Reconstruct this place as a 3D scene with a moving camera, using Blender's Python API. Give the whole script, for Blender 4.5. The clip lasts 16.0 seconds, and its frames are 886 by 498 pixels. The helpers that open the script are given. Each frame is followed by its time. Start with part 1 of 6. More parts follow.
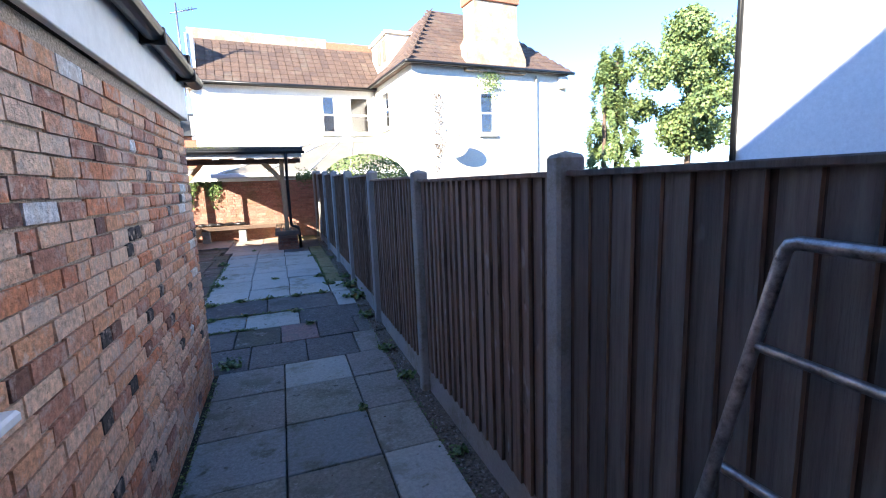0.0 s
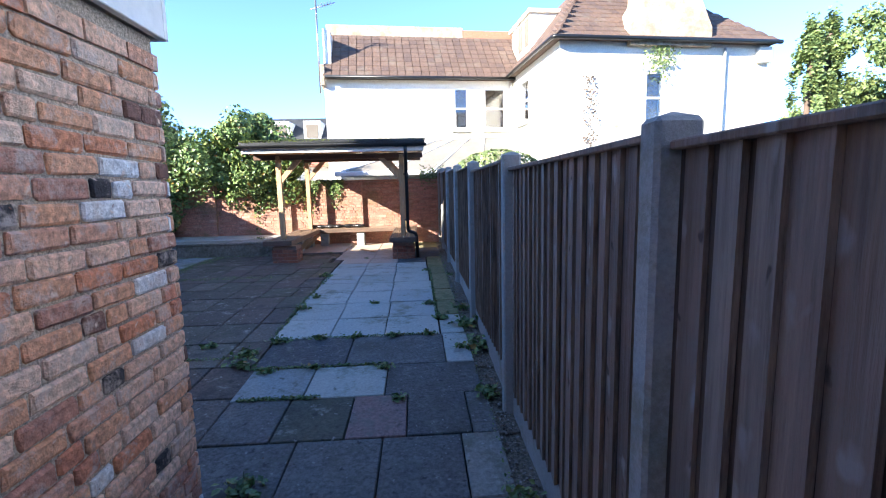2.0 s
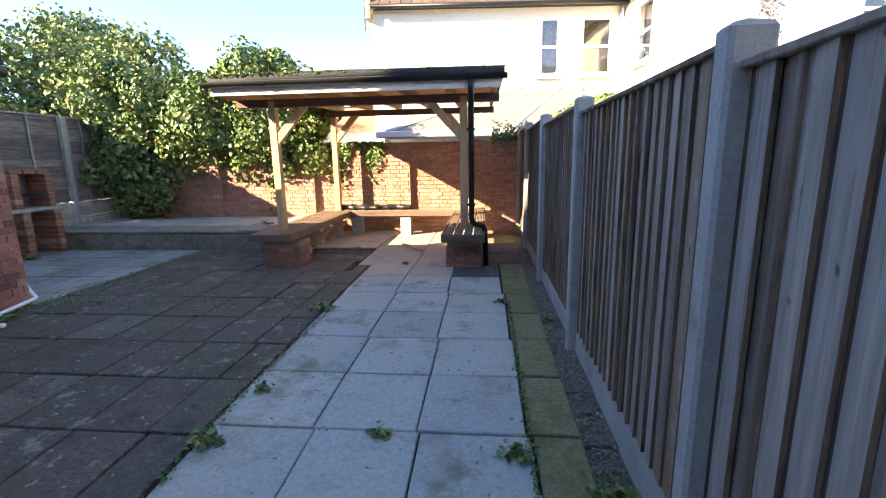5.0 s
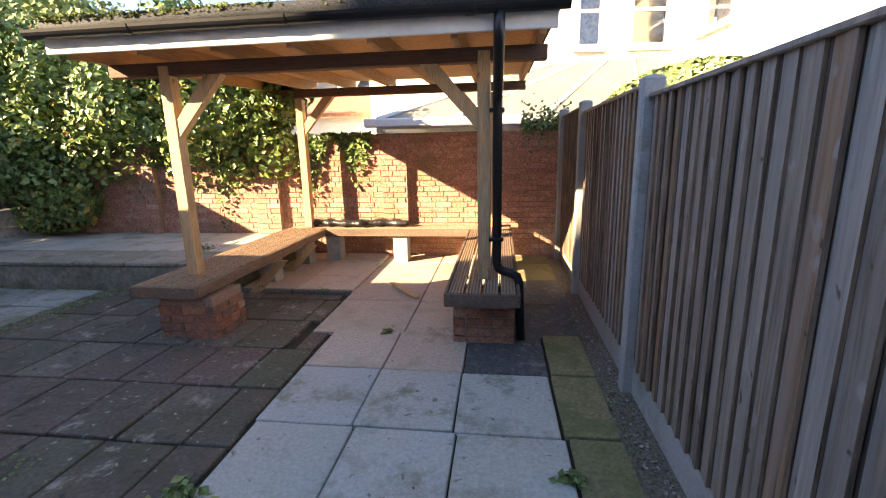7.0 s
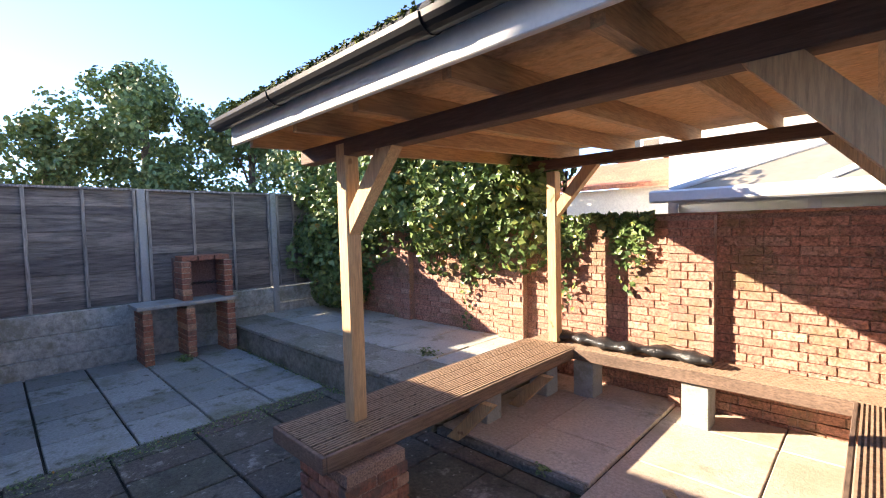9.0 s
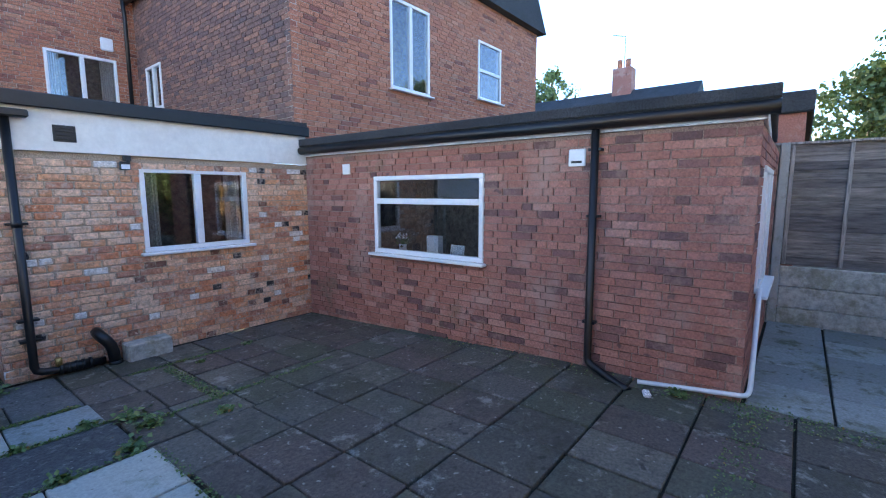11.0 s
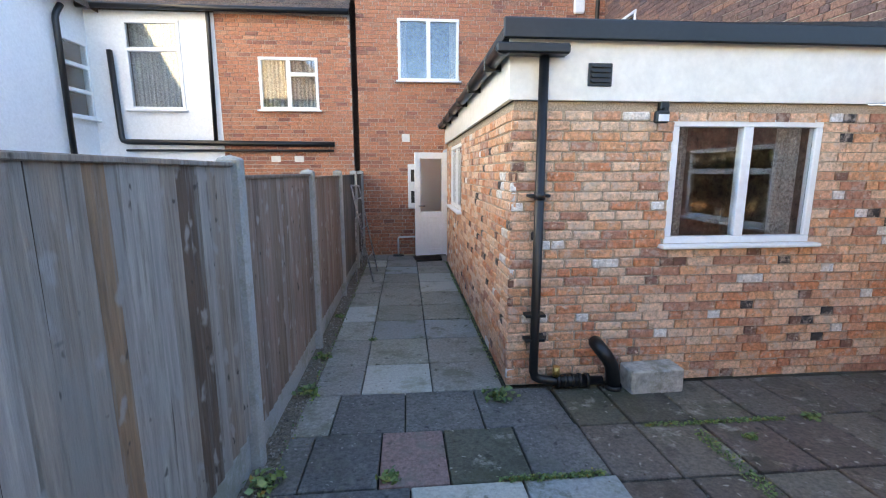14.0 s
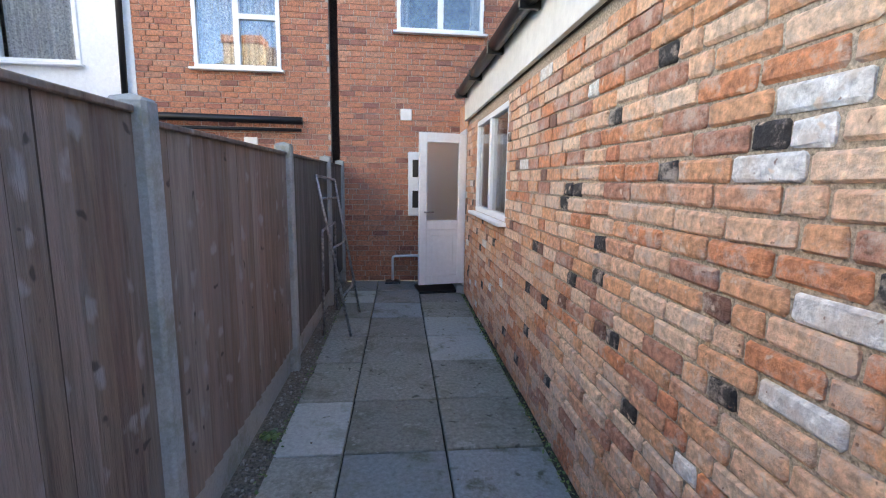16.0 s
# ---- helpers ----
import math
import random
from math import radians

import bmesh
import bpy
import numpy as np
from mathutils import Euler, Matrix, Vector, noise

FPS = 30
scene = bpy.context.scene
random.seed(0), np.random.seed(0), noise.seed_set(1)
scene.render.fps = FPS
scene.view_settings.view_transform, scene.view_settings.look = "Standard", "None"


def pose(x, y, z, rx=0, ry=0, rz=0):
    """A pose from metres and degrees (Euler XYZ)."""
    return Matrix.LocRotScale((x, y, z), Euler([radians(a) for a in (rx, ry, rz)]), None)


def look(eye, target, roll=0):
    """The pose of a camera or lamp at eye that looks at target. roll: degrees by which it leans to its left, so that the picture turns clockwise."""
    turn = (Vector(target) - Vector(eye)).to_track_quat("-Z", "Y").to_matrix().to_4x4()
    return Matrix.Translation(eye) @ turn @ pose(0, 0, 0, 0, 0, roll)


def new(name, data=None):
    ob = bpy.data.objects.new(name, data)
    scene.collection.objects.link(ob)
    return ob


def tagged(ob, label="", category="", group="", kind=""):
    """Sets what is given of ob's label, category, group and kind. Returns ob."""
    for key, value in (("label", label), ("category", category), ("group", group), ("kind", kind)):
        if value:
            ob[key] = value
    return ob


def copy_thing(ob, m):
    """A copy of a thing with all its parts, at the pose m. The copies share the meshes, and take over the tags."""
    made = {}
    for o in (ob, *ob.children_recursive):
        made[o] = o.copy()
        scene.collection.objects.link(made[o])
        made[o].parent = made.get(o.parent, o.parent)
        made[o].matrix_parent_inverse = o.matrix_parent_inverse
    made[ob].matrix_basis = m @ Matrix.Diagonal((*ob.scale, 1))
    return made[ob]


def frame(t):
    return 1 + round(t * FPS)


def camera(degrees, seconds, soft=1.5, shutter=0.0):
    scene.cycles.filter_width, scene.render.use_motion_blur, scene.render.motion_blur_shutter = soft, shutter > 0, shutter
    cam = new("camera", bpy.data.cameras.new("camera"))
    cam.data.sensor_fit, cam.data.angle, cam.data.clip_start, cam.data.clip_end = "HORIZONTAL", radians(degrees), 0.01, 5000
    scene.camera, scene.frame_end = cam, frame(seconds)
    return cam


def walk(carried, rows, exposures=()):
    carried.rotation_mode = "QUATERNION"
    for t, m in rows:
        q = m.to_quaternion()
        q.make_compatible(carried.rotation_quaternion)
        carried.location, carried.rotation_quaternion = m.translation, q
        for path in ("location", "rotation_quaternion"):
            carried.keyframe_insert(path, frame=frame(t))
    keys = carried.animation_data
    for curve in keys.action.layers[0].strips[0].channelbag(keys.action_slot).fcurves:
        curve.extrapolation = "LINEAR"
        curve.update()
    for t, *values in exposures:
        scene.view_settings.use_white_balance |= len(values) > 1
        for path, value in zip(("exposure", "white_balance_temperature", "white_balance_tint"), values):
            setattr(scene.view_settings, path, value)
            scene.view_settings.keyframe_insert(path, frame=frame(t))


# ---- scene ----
cam = camera(89.9, 16.0, soft=1.1)
PATH = [
    (0, (0.116, -1.156, 1.662), (0.777, 0.707, 1.36), -2.3),
    (0.5, (0.283, -0.633, 1.643), (0.738, 1.297, 1.381), -0.9),
    (1, (0.4, -0.159, 1.642), (0.714, 1.8, 1.387), -0.9),
    (1.5, (0.468, 0.443, 1.617), (0.677, 2.417, 1.366), -1.0),
    (2, (0.488, 1.055, 1.583), (0.596, 3.035, 1.316), -1.4),
    (2.5, (0.469, 1.678, 1.55), (0.469, 3.657, 1.258), -1.8),
    (3, (0.483, 2.227, 1.547), (0.395, 4.199, 1.225), -2.3),
    (3.5, (0.408, 2.83, 1.519), (0.28, 4.795, 1.172), -1.7),
    (4, (0.45, 3.435, 1.507), (0.307, 5.397, 1.15), -1.3),
    (6.5, (0.344, 6.495, 1.635), (0.095, 8.429, 1.19), -1.2),
    (7, (0.288, 7.09, 1.637), (0.037, 9.026, 1.204), -1.2),
    (7.5, (0.274, 7.691, 1.656), (-0.044, 9.631, 1.287), -0.9),
    (8, (0.22, 8.243, 1.732), (-0.263, 10.165, 1.463), -1.6),
    (8.5, (0.137, 8.692, 1.766), (-0.748, 10.479, 1.614), -2.4),
    (9, (-0.026, 9.005, 1.818), (-1.423, 10.433, 1.718), -1.5),
    (9.5, (-0.18, 9.133, 1.85), (-2.011, 9.93, 1.731), -0.7),
    (10, (-0.237, 9.056, 1.844), (-2.23, 9.084, 1.679), -0.5),
    (12.5, (0.261, 8.155, 1.787), (-0.228, 6.245, 1.451), 0.4),
    (13, (0.228, 7.647, 1.76), (-0.131, 5.709, 1.42), 0.5),
    (13.5, (0.213, 7.077, 1.738), (-0.031, 5.122, 1.39), 0.1),
    (14, (0.193, 6.429, 1.73), (0.029, 4.466, 1.386), -0.1),
    (14.5, (0.238, 5.783, 1.689), (0.101, 3.817, 1.348), -0.0),
    (15, (0.244, 5.082, 1.645), (0.091, 3.118, 1.301), 0.4),
    (15.5, (0.244, 4.361, 1.575), (0.074, 2.396, 1.238), 0.5),
    (16, (0.262, 3.668, 1.499), (0.067, 1.702, 1.191), 0.9),
]
walk(cam, [(t, look(eye, target, roll)) for t, eye, target, roll in PATH], exposures=((0.0, 2.55, 6400, 9), (2.0, 2.5, 6200, 9), (4.0, 2.7, 7200, 9), (7.0, 2.85, 10000, 13), (8.3, 2.85, 9600, 15), (9.0, 2.55, 7400, 14), (9.5, 2.5, 7100, 14), (10.0, 2.5, 6700, 10), (12.5, 3.45, 8700, 5), (13.0, 3.45, 9400, 5), (14.0, 3.5, 9800, 6), (15.2, 3.5, 9800, 7), (16.0, 3.35, 8700, 7)))

# ---------------------------------------------------------------- world and sun
SUN_DIR = Vector((1.0, 0.71, -0.52)).normalized()
world = bpy.data.worlds.new("world")
scene.world = world
world.use_nodes = True
wt = world.node_tree
sky = wt.nodes.new("ShaderNodeTexSky")
sky.sky_type, sky.sun_disc = "NISHITA", False
sky.sun_elevation, sky.sun_rotation = math.asin(-SUN_DIR.z), math.atan2(-SUN_DIR.x, -SUN_DIR.y)
sky.altitude, sky.air_density, sky.dust_density, sky.ozone_density = 5000, 0.9, 0.0, 4.0
wt.links.new(sky.outputs[0], wt.nodes["Background"].inputs[0])
wt.nodes["Background"].inputs[1].default_value = 0.15
sun = new("sun", bpy.data.lights.new("sun", "SUN"))
sun.data.energy, sun.data.angle, sun.data.color = 4.0, radians(0.5), (1.0, 0.9, 0.76)
sun.matrix_world = SUN_DIR.to_track_quat("-Z", "Y").to_matrix().to_4x4()


# ---------------------------------------------------------------- materials
def material(name, colours, rough=0.8, metal=0.0, fine=60.0, broad=1.6, bump=0.3, pieces="", spread=1.0, patch=None, stretch=(1, 1, 1), hard=False, speck=None):
    """Procedural surface. colours: ramp stops. pieces: '' blends by broad noise, 'object' picks a tone for each object,
    'face' picks it for each piece of a joined mesh. patch: (colour, amount, scale) of stains lying over it."""
    m = bpy.data.materials.new(name)
    m.use_nodes = True
    t = m.node_tree
    n, l = t.nodes, t.links
    b = n["Principled BSDF"]
    geo = n.new("ShaderNodeNewGeometry")
    mp = n.new("ShaderNodeMapping")
    mp.inputs["Scale"].default_value = stretch
    l.new(geo.outputs["Position"], mp.inputs[0])

    def noise_at(scale, detail=4.0, rough_n=0.6):
        q = n.new("ShaderNodeTexNoise")
        q.inputs["Scale"].default_value, q.inputs["Detail"].default_value, q.inputs["Roughness"].default_value = scale, detail, rough_n
        l.new(mp.outputs[0], q.inputs["Vector"])
        return q.outputs["Fac"]

    wide, grain = noise_at(broad), noise_at(fine, 5.0, 0.7)
    ramp = n.new("ShaderNodeValToRGB")
    e = ramp.color_ramp.elements
    while len(e) < len(colours):
        e.new(0.5)
    for k, (p, c) in enumerate(colours):
        e[k].position, e[k].color = p, (*c, 1)
    if hard:
        ramp.color_ramp.interpolation = "CONSTANT"
    if pieces == "object":
        info = n.new("ShaderNodeObjectInfo")
        src = info.outputs["Random"]
    elif pieces == "face":
        att = n.new("ShaderNodeAttribute")
        att.attribute_name = "pick"
        src = att.outputs["Fac"]
    else:
        src = wide
    l.new(src, ramp.inputs[0])
    col = ramp.outputs[0]
    hsv = n.new("ShaderNodeHueSaturation")
    mix = n.new("ShaderNodeMath")
    mix.operation = "MULTIPLY_ADD"
    l.new(grain, mix.inputs[0])
    mix.inputs[1].default_value, mix.inputs[2].default_value = 3.4 * spread, 1.0 - 1.7 * spread
    l.new(mix.outputs[0], hsv.inputs["Value"])
    l.new(col, hsv.inputs["Color"])
    col = hsv.outputs[0]
    for pc, amount, scale in (patch if isinstance(patch, list) else [patch] if patch else []):
        pr = n.new("ShaderNodeMapRange")
        pr.inputs[1].default_value, pr.inputs[2].default_value = 0.60 - amount * 0.28, 0.68 - amount * 0.2
        l.new(noise_at(scale, 9.0, 0.75), pr.inputs[0])
        mx = n.new("ShaderNodeMix")
        mx.data_type = "RGBA"
        pr.inputs[4].default_value = 0.65
        l.new(pr.outputs[0], mx.inputs[0])
        l.new(col, mx.inputs[6])
        mx.inputs[7].default_value = (*pc, 1)
        col = mx.outputs[2]
    for sc, scale, radius, st in speck or ():
        vm = n.new("ShaderNodeMapping")
        vm.inputs["Scale"].default_value = st
        l.new(geo.outputs["Position"], vm.inputs[0])
        wob = n.new("ShaderNodeVectorMath")
        wob.operation = "MULTIPLY_ADD"
        nz = n.new("ShaderNodeTexNoise")
        nz.inputs["Scale"].default_value = scale * 1.7
        l.new(vm.outputs[0], nz.inputs["Vector"])
        l.new(nz.outputs["Color"], wob.inputs[0])
        wob.inputs[1].default_value = (0.9 / scale,) * 3
        l.new(vm.outputs[0], wob.inputs[2])
        vo = n.new("ShaderNodeTexVoronoi")
        vo.inputs["Scale"].default_value = scale
        l.new(wob.outputs[0], vo.inputs["Vector"])
        sr = n.new("ShaderNodeMapRange")
        sr.inputs[1].default_value, sr.inputs[2].default_value, sr.inputs[3].default_value, sr.inputs[4].default_value = radius * 0.5, radius, 0.8, 0.0
        l.new(vo.outputs["Distance"], sr.inputs[0])
        sm = n.new("ShaderNodeMix")
        sm.data_type = "RGBA"
        l.new(sr.outputs[0], sm.inputs[0])
        l.new(col, sm.inputs[6])
        sm.inputs[7].default_value = (*sc, 1)
        col = sm.outputs[2]
    l.new(col, b.inputs["Base Color"])
    b.inputs["Roughness"].default_value, b.inputs["Metallic"].default_value = rough, metal
    if bump:
        bp = n.new("ShaderNodeBump")
        bp.inputs["Strength"].default_value, bp.inputs["Distance"].default_value = bump, 0.02
        l.new(grain, bp.inputs["Height"])
        l.new(bp.outputs[0], b.inputs["Normal"])
    return m


EXT_TONES = [(0.0, (0.68, 0.35, 0.20)), (0.2, (0.73, 0.45, 0.30)), (0.40, (0.62, 0.25, 0.13)), (0.52, (0.76, 0.52, 0.37)), (0.72, (0.63, 0.33, 0.21)),
             (0.86, (0.46, 0.22, 0.15)), (0.98, (0.76, 0.73, 0.70))]
HEAD_TONES = [(0.0, (0.68, 0.35, 0.20)), (0.3, (0.73, 0.45, 0.30)), (0.5, (0.57, 0.23, 0.13)), (0.62, (0.045, 0.04, 0.04)), (0.80, (0.22, 0.11, 0.08)), (0.92, (0.78, 0.76, 0.74))]
M_EXT_O = material("salvaged_brick", EXT_TONES, 0.9, fine=35, bump=0.8, spread=0.7, pieces="object", hard=True, patch=((0.62, 0.50, 0.42), 0.35, 9), speck=(((0.24, 0.12, 0.08), 24, 0.13, (1, 1, 1)), ((0.78, 0.60, 0.46), 13, 0.18, (1, 1, 1))))
M_EXT_F = material("salvaged_brick_joined", EXT_TONES, 0.9, fine=35, bump=0.8, spread=0.7, pieces="face", hard=True, patch=((0.62, 0.50, 0.42), 0.35, 9), speck=(((0.24, 0.12, 0.08), 24, 0.13, (1, 1, 1)), ((0.78, 0.60, 0.46), 13, 0.18, (1, 1, 1))))
M_HEAD_O = material("salvaged_header", HEAD_TONES, 0.9, fine=35, bump=0.8, spread=0.7, pieces="object", hard=True, patch=((0.62, 0.50, 0.42), 0.35, 9), speck=(((0.24, 0.12, 0.08), 24, 0.13, (1, 1, 1)), ((0.78, 0.60, 0.46), 13, 0.18, (1, 1, 1))))
M_HEAD_F = material("salvaged_header_joined", HEAD_TONES, 0.9, fine=35, bump=0.8, spread=0.7, pieces="face", hard=True, patch=((0.62, 0.50, 0.42), 0.35, 9), speck=(((0.24, 0.12, 0.08), 24, 0.13, (1, 1, 1)), ((0.78, 0.60, 0.46), 13, 0.18, (1, 1, 1))))
M_SHED = material("red_brick", [(0, (0.36, 0.15, 0.11)), (0.4, (0.44, 0.20, 0.15)), (0.62, (0.38, 0.155, 0.115)), (0.8, (0.48, 0.25, 0.19)), (0.84, (0.17, 0.085, 0.075)), (0.93, (0.24, 0.11, 0.09))], 0.85, fine=50, bump=0.5, pieces="face", hard=True, spread=0.6, patch=[((0.46, 0.30, 0.24), 0.3, 1.7), ((0.14, 0.13, 0.08), 0.12, 0.9)], speck=(((0.10, 0.06, 0.055), 4, 0.14, (1, 1, 1)),))
M_HOUSE = material("orange_red_brick", [(0, (0.42, 0.17, 0.10)), (0.5, (0.47, 0.21, 0.13)), (0.75, (0.38, 0.15, 0.10)), (0.82, (0.22, 0.09, 0.07)), (1, (0.50, 0.26, 0.17))], 0.88, fine=50, bump=0.4, pieces="face", speck=(((0.14, 0.07, 0.055), 11, 0.17, (1, 1, 1)),))
# Darker brick mix for side, end and far walls and the barbecue back.
M_DARKBRICK = material("dark_brick", [(0, (0.16, 0.10, 0.09)), (0.45, (0.22, 0.13, 0.11)), (0.7, (0.33, 0.17, 0.12)), (1, (0.12, 0.09, 0.09))], 0.88, fine=50, bump=0.4, pieces="face", speck=(((0.14, 0.07, 0.055), 11, 0.17, (1, 1, 1)),))
M_WALLBRICK = material("garden_wall_brick", [(0, (0.42, 0.205, 0.15)), (0.5, (0.49, 0.26, 0.195)), (0.85, (0.35, 0.175, 0.13)), (1, (0.53, 0.33, 0.25))], 0.9, fine=45, bump=0.6, pieces="face", patch=((0.20, 0.17, 0.09), 0.3, 2.2), speck=(((0.14, 0.07, 0.055), 11, 0.17, (1, 1, 1)),))
M_PIER = material("rough_red_brick", [(0, (0.34, 0.14, 0.09)), (0.4, (0.44, 0.20, 0.13)), (0.7, (0.28, 0.13, 0.10)), (0.9, (0.52, 0.30, 0.20))], 0.9, fine=35, bump=0.9, spread=0.6, pieces="object", hard=True, patch=((0.12, 0.10, 0.08), 0.4, 6))
M_MORTAR = material("sand_mortar", [(0.3, (0.40, 0.31, 0.23)), (0.7, (0.49, 0.40, 0.31))], 0.95, fine=90, bump=0.5)
M_MORTAR_RED = material("grey_mortar", [(0.3, (0.42, 0.36, 0.31)), (0.7, (0.54, 0.47, 0.41))], 0.95, fine=90, bump=0.5)
M_MORTAR_PINK = material("stained_mortar", [(0.3, (0.31, 0.20, 0.155)), (0.7, (0.38, 0.255, 0.20))], 0.95, fine=90, bump=0.5)
M_RENDER = material("cream_render", [(0.3, (0.80, 0.77, 0.68)), (0.7, (0.84, 0.82, 0.75))], 0.9, fine=25, broad=0.5, bump=0.25, spread=0.2, patch=((0.66, 0.60, 0.47), 0.12, 0.6))
M_RENDER_W = material("white_render", [(0.3, (0.78, 0.80, 0.82)), (0.7, (0.84, 0.85, 0.86))], 0.9, fine=25, broad=0.5, bump=0.2, spread=0.12)
M_RENDER_P = material("peeling_render", [(0.3, (0.56, 0.50, 0.38)), (0.7, (0.66, 0.61, 0.50))], 0.9, fine=14, broad=0.9, bump=0.6, spread=0.4, patch=[((0.34, 0.21, 0.12), 0.75, 1.2), ((0.22, 0.17, 0.12), 0.5, 3)])
M_WHITE = material("white_upvc", [(0.3, (0.80, 0.81, 0.82)), (0.7, (0.84, 0.85, 0.86))], 0.35, fine=20, bump=0.03, spread=0.08)
M_FASCIA = material("cream_fascia_board", [(0.3, (0.76, 0.75, 0.70)), (0.7, (0.82, 0.81, 0.77))], 0.5, fine=12, bump=0.05, spread=0.12)
M_BLACK = material("black_plastic", [(0.3, (0.005, 0.0055, 0.0065)), (0.7, (0.010, 0.011, 0.013))], 0.38, fine=30, bump=0.05, spread=0.4)
M_FELT = material("roofing_felt", [(0.3, (0.026, 0.029, 0.033)), (0.7, (0.048, 0.052, 0.057))], 0.9, fine=80, bump=0.5)
M_MOSS = material("moss", [(0.3, (0.06, 0.09, 0.02)), (0.7, (0.16, 0.19, 0.04))], 0.95, fine=90, bump=1.0)
M_TILE = material("brown_roof_tile", [(0, (0.105, 0.068, 0.052)), (0.5, (0.135, 0.086, 0.064)), (1, (0.09, 0.06, 0.05))], 0.85, fine=30, bump=0.4, pieces="face", patch=((0.16, 0.13, 0.10), 0.25, 1.1))
KNOTS = (((0.31, 0.285, 0.265), 9, 0.26, (1, 1.0, 0.6)), ((0.04, 0.03, 0.023), 9, 0.13, (1, 1.0, 0.7)), ((0.05, 0.036, 0.028), 5, 0.1, (1, 2.5, 0.07)))


def board_material(name, tones, stain):
    return material(name, tones, 0.8, fine=34, broad=3, bump=0.6, pieces="object", stretch=(1, 1, 0.06), patch=[(stain, 0.4, 6), ((0.10, 0.07, 0.05), 0.2, 11)], spread=0.55, hard=True, speck=KNOTS)


M_BOARD = board_material("weathered_fence_board", [(0, (0.26, 0.215, 0.18)), (0.22, (0.30, 0.265, 0.24)), (0.42, (0.20, 0.16, 0.132)), (0.58, (0.31, 0.28, 0.25)), (0.72, (0.245, 0.19, 0.15)), (0.84, (0.25, 0.15, 0.09)), (0.94, (0.11, 0.07, 0.048))], (0.24, 0.225, 0.21))
M_BOARD_MID = board_material("brown_fence_board", [(0, (0.19, 0.13, 0.095)), (0.3, (0.23, 0.165, 0.13)), (0.6, (0.25, 0.20, 0.165)), (0.8, (0.16, 0.105, 0.08))], (0.23, 0.19, 0.165))
# Darkest board tone, used on the panels nearest the house.
M_BOARD_DARK = material("dark_fence_board", [(0, (0.085, 0.075, 0.066)), (0.5, (0.115, 0.102, 0.09)), (1, (0.145, 0.128, 0.11))], 0.8, fine=34, bump=0.5, pieces="object", stretch=(1, 1, 0.06), spread=0.6, speck=(((0.15, 0.14, 0.135), 6, 0.12, (1, 1, 0.4)),))
# Brown sawn edge of fence boards; doubles as painted shade in bench grooves.
M_BOARD_EDGE = material("unweathered_edge_and_groove_shade", [(0.3, (0.18, 0.125, 0.09)), (0.7, (0.26, 0.185, 0.13))], 0.9, fine=30, bump=0.4, stretch=(1, 1, 0.1))
# Near-black brown: shade at the board overlaps, put into the colour.
M_BOARD_JOINT_SHADE = material("board_joint_shade", [(0.3, (0.045, 0.028, 0.02)), (0.7, (0.085, 0.055, 0.038))], 0.9, fine=30, bump=0.4, stretch=(1, 1, 0.1))
M_DARKPANEL = material("dark_lap_board", [(0, (0.11, 0.095, 0.09)), (0.5, (0.17, 0.145, 0.13)), (1, (0.24, 0.205, 0.18))], 0.85, fine=30, bump=0.5, pieces="object", stretch=(1, 0.1, 1), spread=0.9)
M_BATTEN = material("grey_batten", [(0.3, (0.24, 0.21, 0.19)), (0.7, (0.33, 0.30, 0.27))], 0.85, fine=30, bump=0.4, stretch=(1, 1, 0.1))
M_CONC = material("grey_concrete", [(0.3, (0.30, 0.31, 0.30)), (0.7, (0.39, 0.40, 0.39))], 0.9, fine=70, bump=0.4, spread=0.22, patch=((0.20, 0.21, 0.15), 0.25, 3))
M_CONC_ROCK = material("rock_face_gravel_board", [(0.3, (0.36, 0.35, 0.31)), (0.7, (0.48, 0.47, 0.43))], 0.95, fine=14, bump=1.0, spread=0.6, patch=((0.20, 0.20, 0.13), 0.3, 3))
M_PINE = material("planed_pine", [(0.2, (0.46, 0.28, 0.14)), (0.8, (0.60, 0.40, 0.22))], 0.7, fine=16, broad=3, bump=0.2, stretch=(6, 6, 0.5), patch=((0.30, 0.17, 0.09), 0.15, 4), spread=0.5, speck=(((0.22, 0.11, 0.05), 5, 0.12, (1, 1, 0.7)),))
M_PINE_H = material("pine_joist", [(0.2, (0.42, 0.26, 0.14)), (0.8, (0.56, 0.37, 0.21))], 0.7, fine=16, broad=3, bump=0.2, stretch=(6, 0.5, 6), patch=((0.30, 0.18, 0.10), 0.15, 4), spread=0.5)
M_BEAM = material("stained_beam", [(0.2, (0.10, 0.055, 0.038)), (0.8, (0.17, 0.095, 0.062))], 0.75, fine=16, broad=3, bump=0.3, stretch=(0.5, 6, 6), spread=0.5)
M_OSB = material("strand_board", [(0.25, (0.46, 0.26, 0.12)), (0.5, (0.64, 0.40, 0.21)), (0.75, (0.54, 0.31, 0.15))], 0.8, fine=18, broad=14, bump=0.2, stretch=(1.0, 1.6, 1), patch=((0.66, 0.45, 0.26), 0.4, 8), spread=0.4)
M_DECK = material("grooved_decking", [(0.2, (0.30, 0.19, 0.125)), (0.8, (0.44, 0.31, 0.21))], 0.75, fine=40, broad=4, bump=0.3, spread=0.35)
M_APRON = material("dark_bench_apron", [(0.3, (0.11, 0.07, 0.05)), (0.7, (0.19, 0.125, 0.09))], 0.8, fine=30, bump=0.4, stretch=(1, 0.2, 3), spread=0.7)
